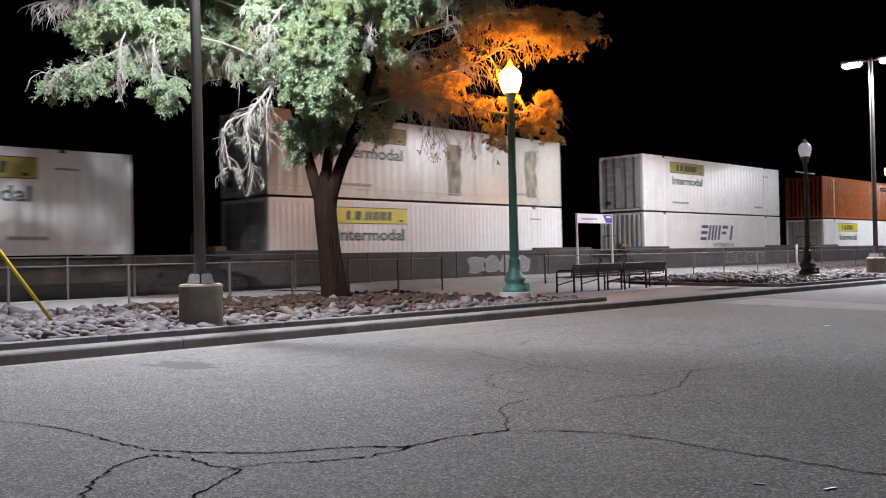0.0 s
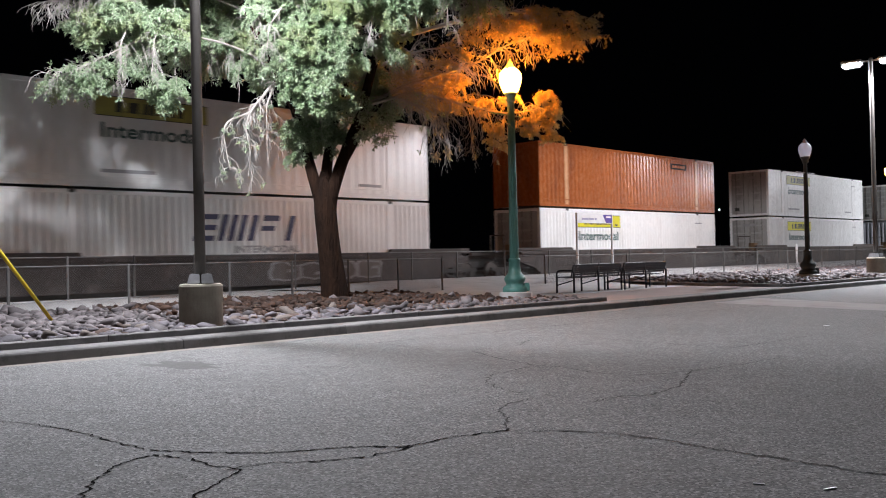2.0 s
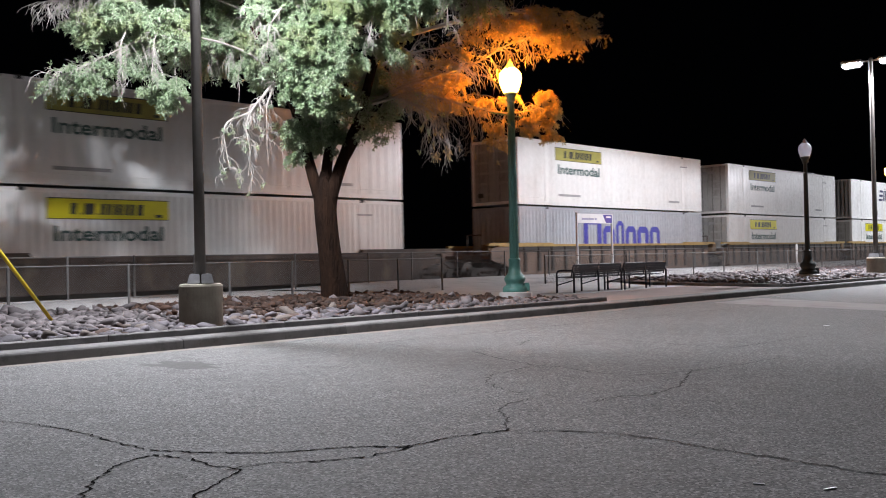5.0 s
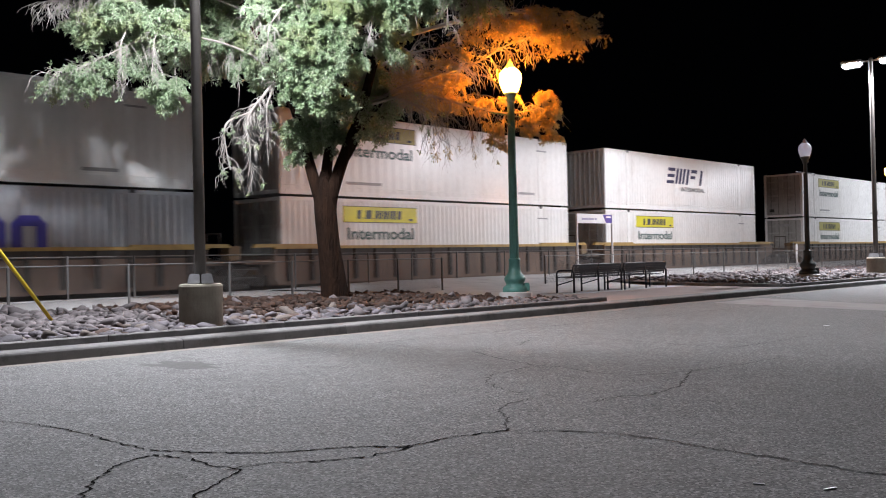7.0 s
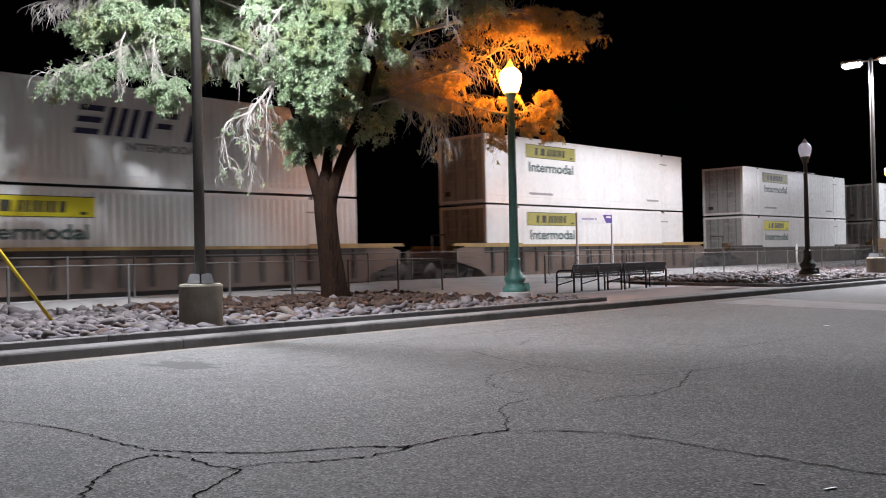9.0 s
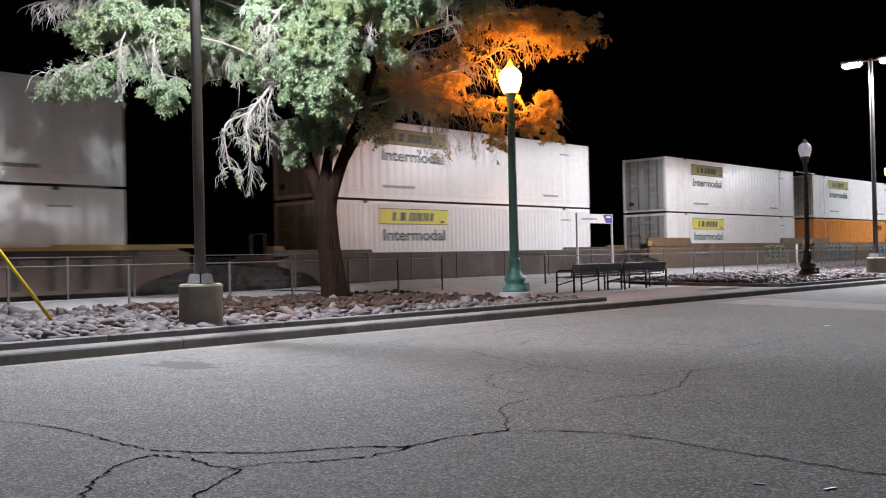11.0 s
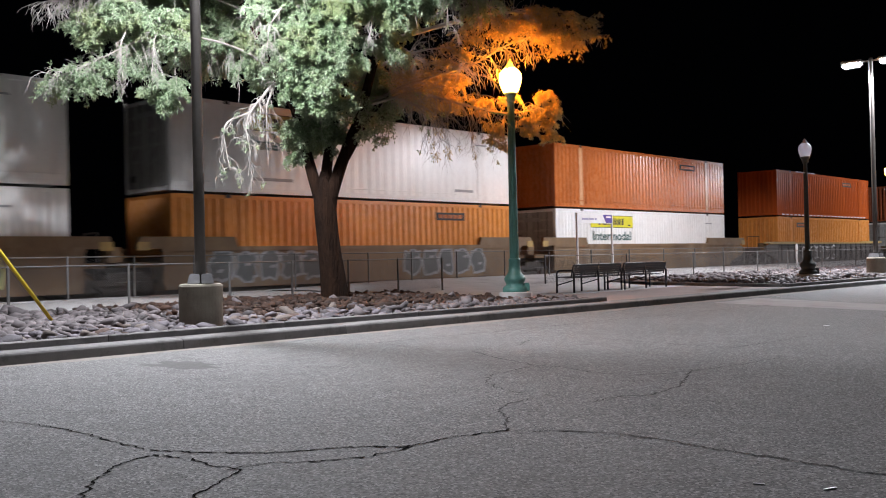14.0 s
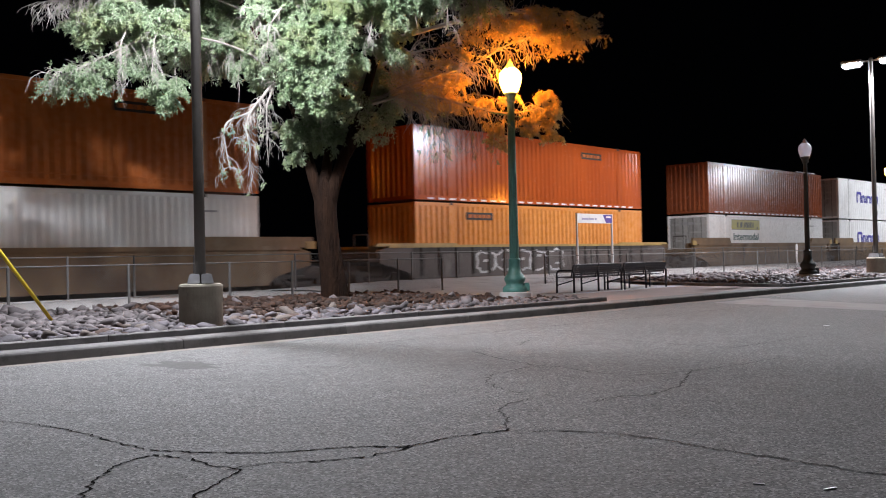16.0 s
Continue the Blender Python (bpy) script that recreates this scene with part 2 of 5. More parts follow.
BOXDARK = surface("dark_car_paint", (0.06, 0.047, 0.042), (0.035, 0.028, 0.026), 0.8, 0.75, fine=20, scuff=0.6, grime=(0.2, 0.165, 0.14), grime_scale=1.3, amount=0.7)
TRUCK = surface("truck_steel", (0.05, 0.043, 0.038), (0.03, 0.026, 0.024), 5, 0.8)
WHEEL = surface("wheel_steel", (0.09, 0.075, 0.065), (0.05, 0.042, 0.036), 6, 0.6, 0.5)
SPRAY = [surface("spray_" + n, c, tuple(v * 0.8 for v in c), 4, 0.6, bumpy=0) for n, c in (
    ("white", (0.6, 0.6, 0.6)), ("green_yellow", (0.5, 0.52, 0.2)), ("grey", (0.3, 0.3, 0.31)), ("black", (0.03, 0.03, 0.03)), ("brown", (0.3, 0.22, 0.11)), ("slate", (0.09, 0.1, 0.1)), ("pale", (0.42, 0.4, 0.38)))]


# ---- mesh helpers ----
def mesh_of(name, bm, material, smooth=False):
    me = bpy.data.meshes.new(name)
    bm.to_mesh(me)
    bm.free()
    me.materials.append(material)
    if smooth:
        for p in me.polygons:
            p.use_smooth = True
    return me


def part(name, bm, material, parent, label="", smooth=False):
    """One mesh object under a thing or a part; bm may be a mesh made before."""
    me = bm if isinstance(bm, bpy.types.Mesh) else mesh_of(name, bm, material, smooth)
    ob = new(name, me)
    ob.parent = parent
    if label:
        ob["label"] = label
    return ob


def raw_mesh(name, verts, faces, material, smooth=False):
    me = bpy.data.meshes.new(name)
    me.from_pydata(verts, [], faces)
    me.materials.append(material)
    if smooth:
        for p in me.polygons:
            p.use_smooth = True
    return me


def box(bm, x0, x1, y0, y1, z0, z1, bevel=0.0):
    m = Matrix.Translation(((x0 + x1) / 2, (y0 + y1) / 2, (z0 + z1) / 2)) @ Matrix.Diagonal((x1 - x0, y1 - y0, z1 - z0, 1))
    r = bmesh.ops.create_cube(bm, size=1.0, matrix=m)
    if bevel:
        edges = list({e for v in r["verts"] for e in v.link_edges})
        bmesh.ops.bevel(bm, geom=edges, offset=bevel, segments=2, affect="EDGES")
    return bm


def boxed(*a, **k):
    return box(bmesh.new(), *a, **k)


def rod(bm, a, b, r0, r1=None, seg=10):
    a, b = Vector(a), Vector(b)
    m = Matrix.Translation((a + b) / 2) @ (b - a).to_track_quat("Z", "Y").to_matrix().to_4x4()
    bmesh.ops.create_cone(bm, cap_ends=True, segments=seg, radius1=r0, radius2=r0 if r1 is None else r1, depth=(b - a).length, matrix=m)
    return bm


def rodded(*a, **k):
    return rod(bmesh.new(), *a, **k)


def lathe(profile, seg=20, flute=0.0):
    bm = bmesh.new()
    rings = []
    for r, z in profile:
        ring = []
        for i in range(seg):
            a = 2 * math.pi * i / seg
            q = r * (1 - flute * (i % 2))
            ring.append(bm.verts.new((q * math.cos(a), q * math.sin(a), z)))
        rings.append(ring)
    for lo, hi in zip(rings, rings[1:]):
        for i in range(seg):
            bm.faces.new((lo[i], lo[(i + 1) % seg], hi[(i + 1) % seg], hi[i]))
    bm.faces.new(rings[0][::-1])
    bm.faces.new(rings[-1])
    return bm


def tube_into(verts, faces, pts, radii, seg=6):
    base = len(verts)
    for i, p in enumerate(pts):
        d = (pts[min(i + 1, len(pts) - 1)] - pts[max(i - 1, 0)]).normalized()
        s = d.cross(Vector((0.31, 0.77, 0.55))).normalized()
        t = d.cross(s)
        for k in range(seg):
            a = 2 * math.pi * k / seg
            verts.append(p + (s * math.cos(a) + t * math.sin(a)) * radii[i])
    for i in range(len(pts) - 1):
        for k in range(seg):
            a, b = base + i * seg + k, base + i * seg + (k + 1) % seg
            faces.append((a, b, b + seg, a + seg))


def thing(name, m, label, category, group="", kind=""):
    ob = new(name)
    ob.empty_display_size = 0.2
    ob.matrix_basis = m
    return tagged(ob, label, category, group, kind)


# ---- ground, road, kerb, pavement, platform ----
def kerb_y(x):
    return 12.05 - 0.027 * (x - 4.5)


def walk_z(y):
    """Height of the pavement: flat by the kerb, then rising to the platform."""
    return 0.15 + 0.35 * min(1.0, max(0.0, (y - 17.0) / 4.5))


def sheet(name, xs, ys, height, material, label, kind="structure", category=""):
    verts = [(x, y(x) if callable(y) else y, 0) for x in xs for y in ys]
    verts = [(x, y, height(x, y)) for x, y, _ in verts]
    n = len(ys)
    faces = [(i * n + j, (i + 1) * n + j, (i + 1) * n + j + 1, i * n + j + 1) for i in range(len(xs) - 1) for j in range(n - 1)]
    ob = new(name, raw_mesh(name, verts, faces, material))
    return tagged(ob, label, category or name, kind=kind)


sheet("ground", [-900, -60, 0, 60, 200, 900], [-900, -60, 0, 60, 900], lambda x, y: -0.12, SOIL, "flat dark desert soil running to the horizon")
road = sheet("road", [-60 + 5 * i for i in range(41)], [-60, -20, 0, 4, 8, lambda x: kerb_y(x) + 0.1], lambda x, y: 0.0, ASPHALT, "worn grey asphalt car park with cracks")


def crack(points, width, seed, tar=None):
    """A wandering dark crack, a thin strip on the road."""
    rng = random.Random(seed)
    line = []
    for (ax, ay), (bx, by) in zip(points, points[1:]):
        n = max(2, int(math.hypot(bx - ax, by - ay) / 0.035))
        for i in range(n):
            f = i / n
            line.append(Vector((ax + (bx - ax) * f + rng.gauss(0, 0.008) + 0.03 * noise.noise((ax + f * 5, seed, ay)), ay + (by - ay) * f + rng.gauss(0, 0.008) + 0.03 * noise.noise((seed, ay + f * 5, ax)), 0.004)))
    verts, faces = [], []
    for i, p in enumerate(line):
        d = (line[min(i + 1, len(line) - 1)] - line[max(i - 1, 0)]).normalized()
        side = Vector((-d.y, d.x, 0))
        w = min(width, 0.023) * (0.26 + 0.6 * rng.random() ** 2)
        verts += [p + side * w, p - side * w]
        if i:
            k = 2 * i
            faces.append((k - 2, k - 1, k + 1, k))
    tar = tar or TAR
    part("crack", raw_mesh("crack", verts, faces, tar), tar, road, "dark open crack in the asphalt" if tar is TAR else "faded sand-filled crack in the asphalt")


crack([(3.0, 8.6), (3.15, 7.67), (3.25, 7.44), (3.3, 7.03), (3.31, 6.61), (3.28, 6.15), (3.27, 5.65)], 0.013, 1)
crack([(2.1, 4.4), (2.39, 4.81), (2.64, 5.15), (2.72, 5.2), (2.84, 5.37), (3.09, 5.48), (3.2, 5.49)], 0.0169, 2)
crack([(3.27, 5.65), (3.36, 5.43), (3.53, 5.17), (3.67, 4.95), (3.91, 4.8), (4.18, 4.62), (4.34, 4.37), (4.55, 4.37), (4.76, 4.35)], 0.023, 3)
crack([(4.76, 4.35), (4.98, 4.29), (5.16, 4.22), (5.27, 4.26)], 0.0182, 4)
crack([(3.2, 5.49), (3.27, 5.15), (3.25, 4.88), (3.29, 4.68), (2.76, 4.33), (2.3, 3.9)], 0.0156, 11)
crack([(3.23, 4.74), (3.38, 4.73), (3.51, 4.69), (3.7, 4.49), (3.95, 4.37), (4.21, 4.33), (4.45, 4.34)], 0.0156, 12)
crack([(5.16, 4.22), (5.59, 4.55), (5.84, 4.84), (6.11, 4.96), (6.54, 5.0)], 0.0175, 5, DUSTYTAR)
crack([(6.66, 5.24), (6.76, 5.55), (7.04, 5.98), (7.51, 6.31), (8.31, 6.45)], 0.0175, 13, DUSTYTAR)
crack([(9.34, 8.17), (8.86, 7.35), (8.5, 6.56), (8.47, 6.08), (8.21, 5.47), (8.39, 4.99), (8.92, 4.78), (9.66, 4.65), (10.78, 4.56)], 0.0175, 6, DUSTYTAR)
crack([(6.6, 4.46), (6.99, 4.44), (7.18, 4.28), (7.78, 4.34), (8.27, 4.54), (9.0, 4.84)], 0.0175, 14, DUSTYTAR)
crack([(5.26, 4.05), (5.4, 3.89), (5.52, 3.51), (5.5, 3.16), (5.43, 2.85), (5.42, 2.66), (5.39, 2.3), (5.32, 1.95), (5.3, 1.2)], 0.018, 7, DUSTYTAR)
crack([(9.51, 9.86), (9.18, 8.77), (9.48, 8.23), (10.27, 8.11), (11.03, 8.55)], 0.0175, 8, DUSTYTAR)
crack([(11.83, 8.06), (11.57, 7.14), (11.38, 6.09), (11.24, 5.55), (12.67, 5.44), (13.74, 5.4)], 0.0175, 9, DUSTYTAR)
crack([(9.1, 10.24), (11.67, 10.01), (15.46, 9.77), (20.8, 9.2)], 0.0286, 10)


def blot(x, y, rx, ry, seed):
    rng = random.Random(seed)
    verts = [(x, y, 0.003)]
    n = 30
    for i in range(n):
        a = 2 * math.pi * i / n
        q = max(0.4, 0.8 + 0.7 * noise.noise((math.cos(a) * 2.1 + seed, math.sin(a) * 2.1, 0.3)) + rng.uniform(-0.1, 0.1))
        verts.append((x + rx * q * math.cos(a), y + ry * q * math.sin(a), 0.003))
    part("stain", raw_mesh("stain", verts, [(0, 1 + i, 1 + (i + 1) % n) for i in range(n)], STAIN), STAIN, road, "dark oil stain")


blot(6.24, 10.05, 0.36, 0.85, 3)

SAND = surface("gutter_sand", (0.3, 0.27, 0.235), (0.22, 0.2, 0.18), 5, 0.95, fine=70, bumpy=0.5)
rng_s = random.Random(3)
sv, sf = [], []
for i in range(240):
    x = 0.5 + i * 0.13
    w = 0.1 + 0.5 * max(0.0, noise.noise((x * 0.55, 3.3, 0)) + 0.12) + rng_s.uniform(0, 0.05)
    sv += [(x, kerb_y(x) + 0.02, 0.005), (x, kerb_y(x) - w, 0.002)]
    if i:
        sf.append((2 * i - 2, 2 * i - 1, 2 * i + 1, 2 * i))
part("gutter_sand", raw_mesh("gutter_sand", sv, sf, SAND), SAND, road, "pale sand washed against the kerb")

# concrete cross gutter over the road
part("cross_gutter", raw_mesh("cross_gutter", [(21.3, 10.9, 0.004), (23.9, 10.9, 0.004), (21.6, 7.0, 0.004), (19.5, 6.4, 0.004), (16.5, 0.0, 0.004), (18.6, 0.0, 0.004)], [(0, 3, 2, 1), (3, 4, 5, 2)], PALEGUTTER), PALEGUTTER, road, "pale concrete gutter across the asphalt")

BREAKS = [lambda x: kerb_y(x) + 0.5, 14.5, 17.0, 18.5, 20.0, 21.5, 23.3]


def dip(x, y):
    """The platform is lower towards its western end."""
    return 0.11 * min(1.0, max(0.0, (22.5 - x) / 5)) * min(1.0, max(0.0, (y - 18) / 3.5))


sheet("pavement", [-60, -20, 0, 10, 17.6], BREAKS, lambda x, y: walk_z(y) - 0.03 - dip(x, y), CONCRETE, "pale concrete pavement rising to the platform", category="pavement")
sheet("pavement", [17.6, 22, 28.6], [lambda x: kerb_y(x) + 0.5, 13.6, 15.4], lambda x, y: walk_z(y), REDPAVE, "red-tinted concrete walk by the benches", category="pavement")
sheet("pavement", [17.6, 19, 20.5, 22.5, 28.6], [15.4, 17.0, 18.5, 20.0, 21.5, 23.3], lambda x, y: walk_z(y) - dip(x, y), CONCRETE, "pale concrete pavement rising to the platform", category="pavement")
sheet("pavement", [28.6, 40, 60, 100, 140], BREAKS, lambda x, y: walk_z(y) - 0.02, CONCRETE, "pale concrete pavement rising to the platform", category="pavement")
edge_bm = boxed(22.5, 140, 23.3, 23.6, -0.1, 0.5, bevel=0.02)
box(edge_bm, -60, 17.5, 23.3, 23.6, -0.1, 0.39, 0.02)
box(edge_bm, 17.5, 22.5, 23.3, 23.6, -0.1, 0.5)
for v in edge_bm.verts:
    if abs(v.co.x - 17.5) < 0.005 and v.co.z > 0.45:
        v.co.z = 0.39
platform_edge = new("platform_edge", mesh_of("platform_edge", edge_bm, CONCRETE))
tagged(platform_edge, "pale concrete edge of the low railway platform", "platform edge", kind="structure")

# kerb of cast lengths
kerb = thing("kerb", pose(0, 0, 0), "weathered concrete kerb along the asphalt", "kerb", kind="structure")


def kerb_mesh(profile, length):
    bm = bmesh.new()
    a = [bm.verts.new((0.006, y, z)) for y, z in profile]
    b = [bm.verts.new((length - 0.006, y, z)) for y, z in profile]
    n = len(profile)
    for i in range(n):
        bm.faces.new((a[i], b[i], b[(i + 1) % n], a[(i + 1) % n]))
    bm.faces.new(a[::-1])
    bm.faces.new(b)
    bmesh.ops.recalc_face_normals(bm, faces=bm.faces)
    return mesh_of("kerb_length", bm, KERB)


KERB_MESH = kerb_mesh([(0.0, -0.1), (0.03, 0.12), (0.045, 0.142), (0.075, 0.152), (0.55, 0.156), (0.55, -0.1)], 3.0)
LIP_MESH = kerb_mesh([(0.47, 0.1), (0.475, 0.235), (0.49, 0.25), (0.6, 0.25), (0.615, 0.235), (0.62, 0.1)], 3.0)
for i in range(-12, 34):
    x = 4.5 + 3.0 * i
    k = part("kerb_length", KERB_MESH, KERB, kerb)
    k.matrix_basis = pose(x, kerb_y(x), 0, 0, 0, -1.547)
bed_edging = thing("bed_edging", pose(0, 0, 0), "raised concrete edging that holds back the rocks", "edging", kind="structure")
for i in list(range(-12, 5)) + list(range(8, 24)):
    x = 3.6 + 3.0 * i
    k = part("edging_length", LIP_MESH, KERB, bed_edging)
    k.matrix_basis = pose(x, kerb_y(x) + (0.0 if i < 5 else -0.2), 0, 0, 0, -1.547)
k = part("edging_length", kerb_mesh([(0, 0.05), (0, 0.235), (0.015, 0.25), (0.13, 0.25), (0.145, 0.235), (0.145, 0.05)], 5.6), KERB, bed_edging)
k.matrix_basis = pose(27.5, 11.75, 0, 0, 0, 72)

# track behind the platform
track = thing("track", pose(0, 0, 0), "railway track on dark ballast", "track", kind="structure")
part("ballast_bed", boxed(-330, 380, 23.7, 30.5, -0.11, -0.04), BALLAST, track)
for y in (25.18 + 1.3 - 0.72, 25.18 + 1.3 + 0.72):
    bm = boxed(-330, 380, y - 0.07, y + 0.07, -0.01, 0.015)
    box(bm, -330, 380, y - 0.012, y + 0.012, 0.01, 0.12)
    box(bm, -330, 380, y - 0.036, y + 0.036, 0.11, 0.15)
    part("rail", bm, RAIL, track)
verts, faces = [], []
for i in range(300):
    x, b0 = -30 + 0.55 * i, len(verts)
    verts += [(x + dx, 25.2 + dy, dz) for dx in (0, 0.22) for dy in (0, 2.6) for dz in (-0.1, -0.012)]
    faces += [tuple(b0 + k for k in f) for f in ((0, 1, 3, 2), (4, 6, 7, 5), (0, 4, 5, 1), (2, 3, 7, 6), (1, 5, 7, 3))]
part("ties", raw_mesh("ties", verts, faces, TIE), TIE, track)["kind"] = "stuff"


# ---- car-park light poles ----
def light_pole(x, y, h, power, spread, tilt=5, throw=1.3, lit_group="tall light poles"):
    t = thing("light_pole", pose(x, y, 0.15), "tall bronze steel light pole on a round concrete footing", "light pole", lit_group)
    part("footing", lathe([(0.345, -0.2), (0.345, 0.7), (0.33, 0.735), (0.3, 0.745)], 36), OLD_CONCRETE, t, "stained round concrete footing", smooth=False)
    for s in (-1, 1):
        bm = bmesh.new()
        r = box(bm, -0.21, 0.21, 0.012 if s > 0 else -0.21, 0.21 if s > 0 else -0.012, 0.745, 0.9, 0.012)
        for v in bm.verts:
            f = 1 - 0.2 * (v.co.z - 0.745) / 0.155
            v.co.x, v.co.y = v.co.x * f, v.co.y * f if abs(v.co.y) > 0.05 else v.co.y
        part("base_cover", bm, COVER, t, "grey metal base cover half").matrix_basis = pose(0, 0, 0, 0, 0, 57)
    part("shaft", lathe([(0.088, 0.745), (0.086, 2.5), (0.078, h - 0.1), (0.07, h)], 16), POLE, t, smooth=True)
    part("hand_hole", boxed(-0.035, 0.035, -0.098, -0.08, 2.35, 2.52, bevel=0.008), POLE, t)
    for s in (-1, 1):
        part("arm", rodded((0, 0.06 * s, h - 0.12), (0, 0.42 * s, h - 0.08), 0.035), POLE, t)
        head = part("lamp_head", boxed(-0.17, 0.17, min(0.3 * s, 1.1 * s), max(0.3 * s, 1.1 * s), h - 0.12, h - 0.02, bevel=0.03), HEADMETAL, t)
        part("lens", boxed(-0.15, 0.15, min(0.34 * s, 1.06 * s), max(0.34 * s, 1.06 * s), h - 0.29, h - 0.118, bevel=0.08), LEDGLOW, head, "glowing white lens")
        head_light(x, y + 0.7 * s, 0.15 + h - 0.5, power * (throw if s > 0 else 1.0), tilt * s, spread, 0.15 if s > 0 else 0.85)
    return t


light_pole(8.65, 13.3, 8.5, HEAD_POWER * 1.22, 155, 0, 1.5)
light_pole(38.2, 12.75, 8.4, HEAD_POWER * 1.6, 167, 2, 2.0)
light_pole(75.5, 12.6, 8.4, HEAD_POWER * 2.1, 172)


# ---- acorn-globe lamp posts ----
def lamp_post(x, y, z, s, paint_mat, lit, label):
    t = thing("lamp_post", pose(x, y, z), label, "lamp post", "acorn lamp posts")
    part("pad", lathe([(0.4, -0.15), (0.4, 0.215), (0.385, 0.235), (0.3, 0.24)], 28), CONCRETE, t)
    part("base", lathe([(0.3, 0.238), (0.31, 0.255), (0.31, 0.34), (0.27, 0.38), (0.22, 0.42), (0.235, 0.47), (0.265, 0.53), (0.27, 0.58), (0.235, 0.64), (0.17, 0.72), (0.145, 0.86), (0.14, 1.0), (0.15, 1.02), (0.15, 1.06), (0.12, 1.08)], 24), paint_mat, t, smooth=True)
    top, w = 5.08 * s, 1.0 if s > 0.95 else 0.72
    part("shaft", lathe([(q * w, z) for q, z in ((0.118, 1.08), (0.12, 1.1), (0.108, 2.6), (0.09, top - 0.2), (0.085, top - 0.05))], 24, 0.08), paint_mat, t)
    part("collar", lathe([(0.09, top - 0.08), (0.12, top - 0.04), (0.1, top + 0.02), (0.14, top + 0.08), (0.17, top + 0.14)], 20), paint_mat, t, smooth=True)
    part("access_door", boxed(0.2, 0.36, -0.09, 0.09, 0.25, 0.46, bevel=0.02), paint_mat, t).matrix_basis = pose(0, 0, 0, 0, 0, -50)
    # smaller posts: pale metal stands for the lamplight falling on the arm
    part("cross_arm", rodded((-0.8, 0, top - 0.42), (0.8, 0, top - 0.42), 0.016), paint_mat if s > 0.95 else HEADMETAL, t)
    gs = 1.0 if s > 0.95 else 0.8
    outline = [(0.15, top + 0.13), (0.2, top + 0.2), (0.255, top + 0.35), (0.28, top + 0.5), (0.265, top + 0.62), (0.2, top + 0.72), (0.12, top + 0.77)]
    gh = 1.0 if s > 0.95 else 0.8
    outline = [(r * gs, top + (z - top) * gh) for r, z in outline]
    if lit:
        g = part("globe", lathe(outline[2:], 28), SODIUMGLOW, t, "glowing amber acorn globe", smooth=True)
        part("globe_foot", lathe(outline[:3], 28), SODIUMFOOT, g, "dimmer foot of the globe, added to spare the ground", smooth=True)
    else:
        g = part("globe", lathe(outline, 24), GLOBE, t, "unlit white acorn globe", smooth=True)
    part("cap", lathe([(r * gs, top + z * gh) for r, z in ((0.12, 0.765), (0.13, 0.8), (0.07, 0.84), (0.08, 0.88), (0.04, 0.92), (0.015, 0.97))], 16), SODIUMCAP if lit else CAPGLASS, g, smooth=True)
    return t


lamp_post(18.86, 15.0, 0.1, 1.0, GREEN, True, "green fluted lamp post with a glowing amber globe")
lamp_post(32.9, 13.25, 0.15, 0.82, DARKPOST, False, "dark lamp post with an unlit white globe")
lamp_post(44.2, 14.05, 0.15, 0.8, DARKPOST, True, "dark lamp post with a glowing amber globe")


# ---- guy wire with yellow guard ----
guy = thing("guy_wire", pose(7.55, 15.9, 0.12), "steel guy wire with a yellow plastic guard", "guy wire")
G0, G1 = Vector((0, 0, 0)), Vector((-0.86, 0, 1.2))
part("anchor_rod", rodded(G0 - G1 * 0.1, G0 + G1 * 0.12, 0.012), WIRE, guy)
part("guard", rodded(G0 + G1 * 0.1, G0 + G1 * 2.1, 0.03, 0.034, 12), YELLOW, guy, "yellow plastic guard tube", smooth=True)
part("wire", rodded(G0 + G1 * 2.0, G0 + G1 * 7.5, 0.006), WIRE, guy)


# ---- fences ----
def fence(x0, x1, y, posts, h, rails, label, mesh=True):
    t = thing("fence", pose(0, y, 0), label, "fence", "platform fences")
    z0 = walk_z(y)
    post_me = mesh_of("post", rod(rodded((0, 0, -0.1), (0, 0, h), 0.03, seg=10), (0, 0, h), (0, 0, h + 0.03), 0.034, 0.012, 10), GALV)
    for px in posts:
        p = part("post", post_me, GALV, t)
        p.location = (px, 0, z0)
    for f in rails:
        part("rail", rodded((x0, 0, z0 + h * f), (x1, 0, z0 + h * f), 0.016, seg=8), GALV, t)
    if mesh:
        verts, faces = [], []
        step, w, hh = 0.06, 0.0014, h * 0.94
        n = int((x1 - x0) / step)
        for i in range(n):
            for s in (-1, 1):
                xa, xb = x0 + i * step, x0 + i * step + s * hh
                za, zb = 0.04, hh
                if xb > x1 or xb < x0:
                    e = x1 if s > 0 else x0
                    zb = za + (zb - za) * (e - xa) / (xb - xa)
                    xb = e
                k = len(verts)
                yy = 0.004 * s
                verts += [(xa - w, yy, z0 + za), (xa + w, yy, z0 + za), (xb + w, yy, z0 + zb), (xb - w, yy, z0 + zb), (xa, yy + 0.004, z0 + za), (xb, yy + 0.004, z0 + zb)]
                faces += [(k, k + 1, k + 2, k + 3), (k + 1, k + 4, k + 5, k + 2), (k + 4, k, k + 3, k + 5)]
        part("chain_link", raw_mesh("chain_link", verts, faces, GALV), GALV, t, "galvanised chain-link mesh")
    return t


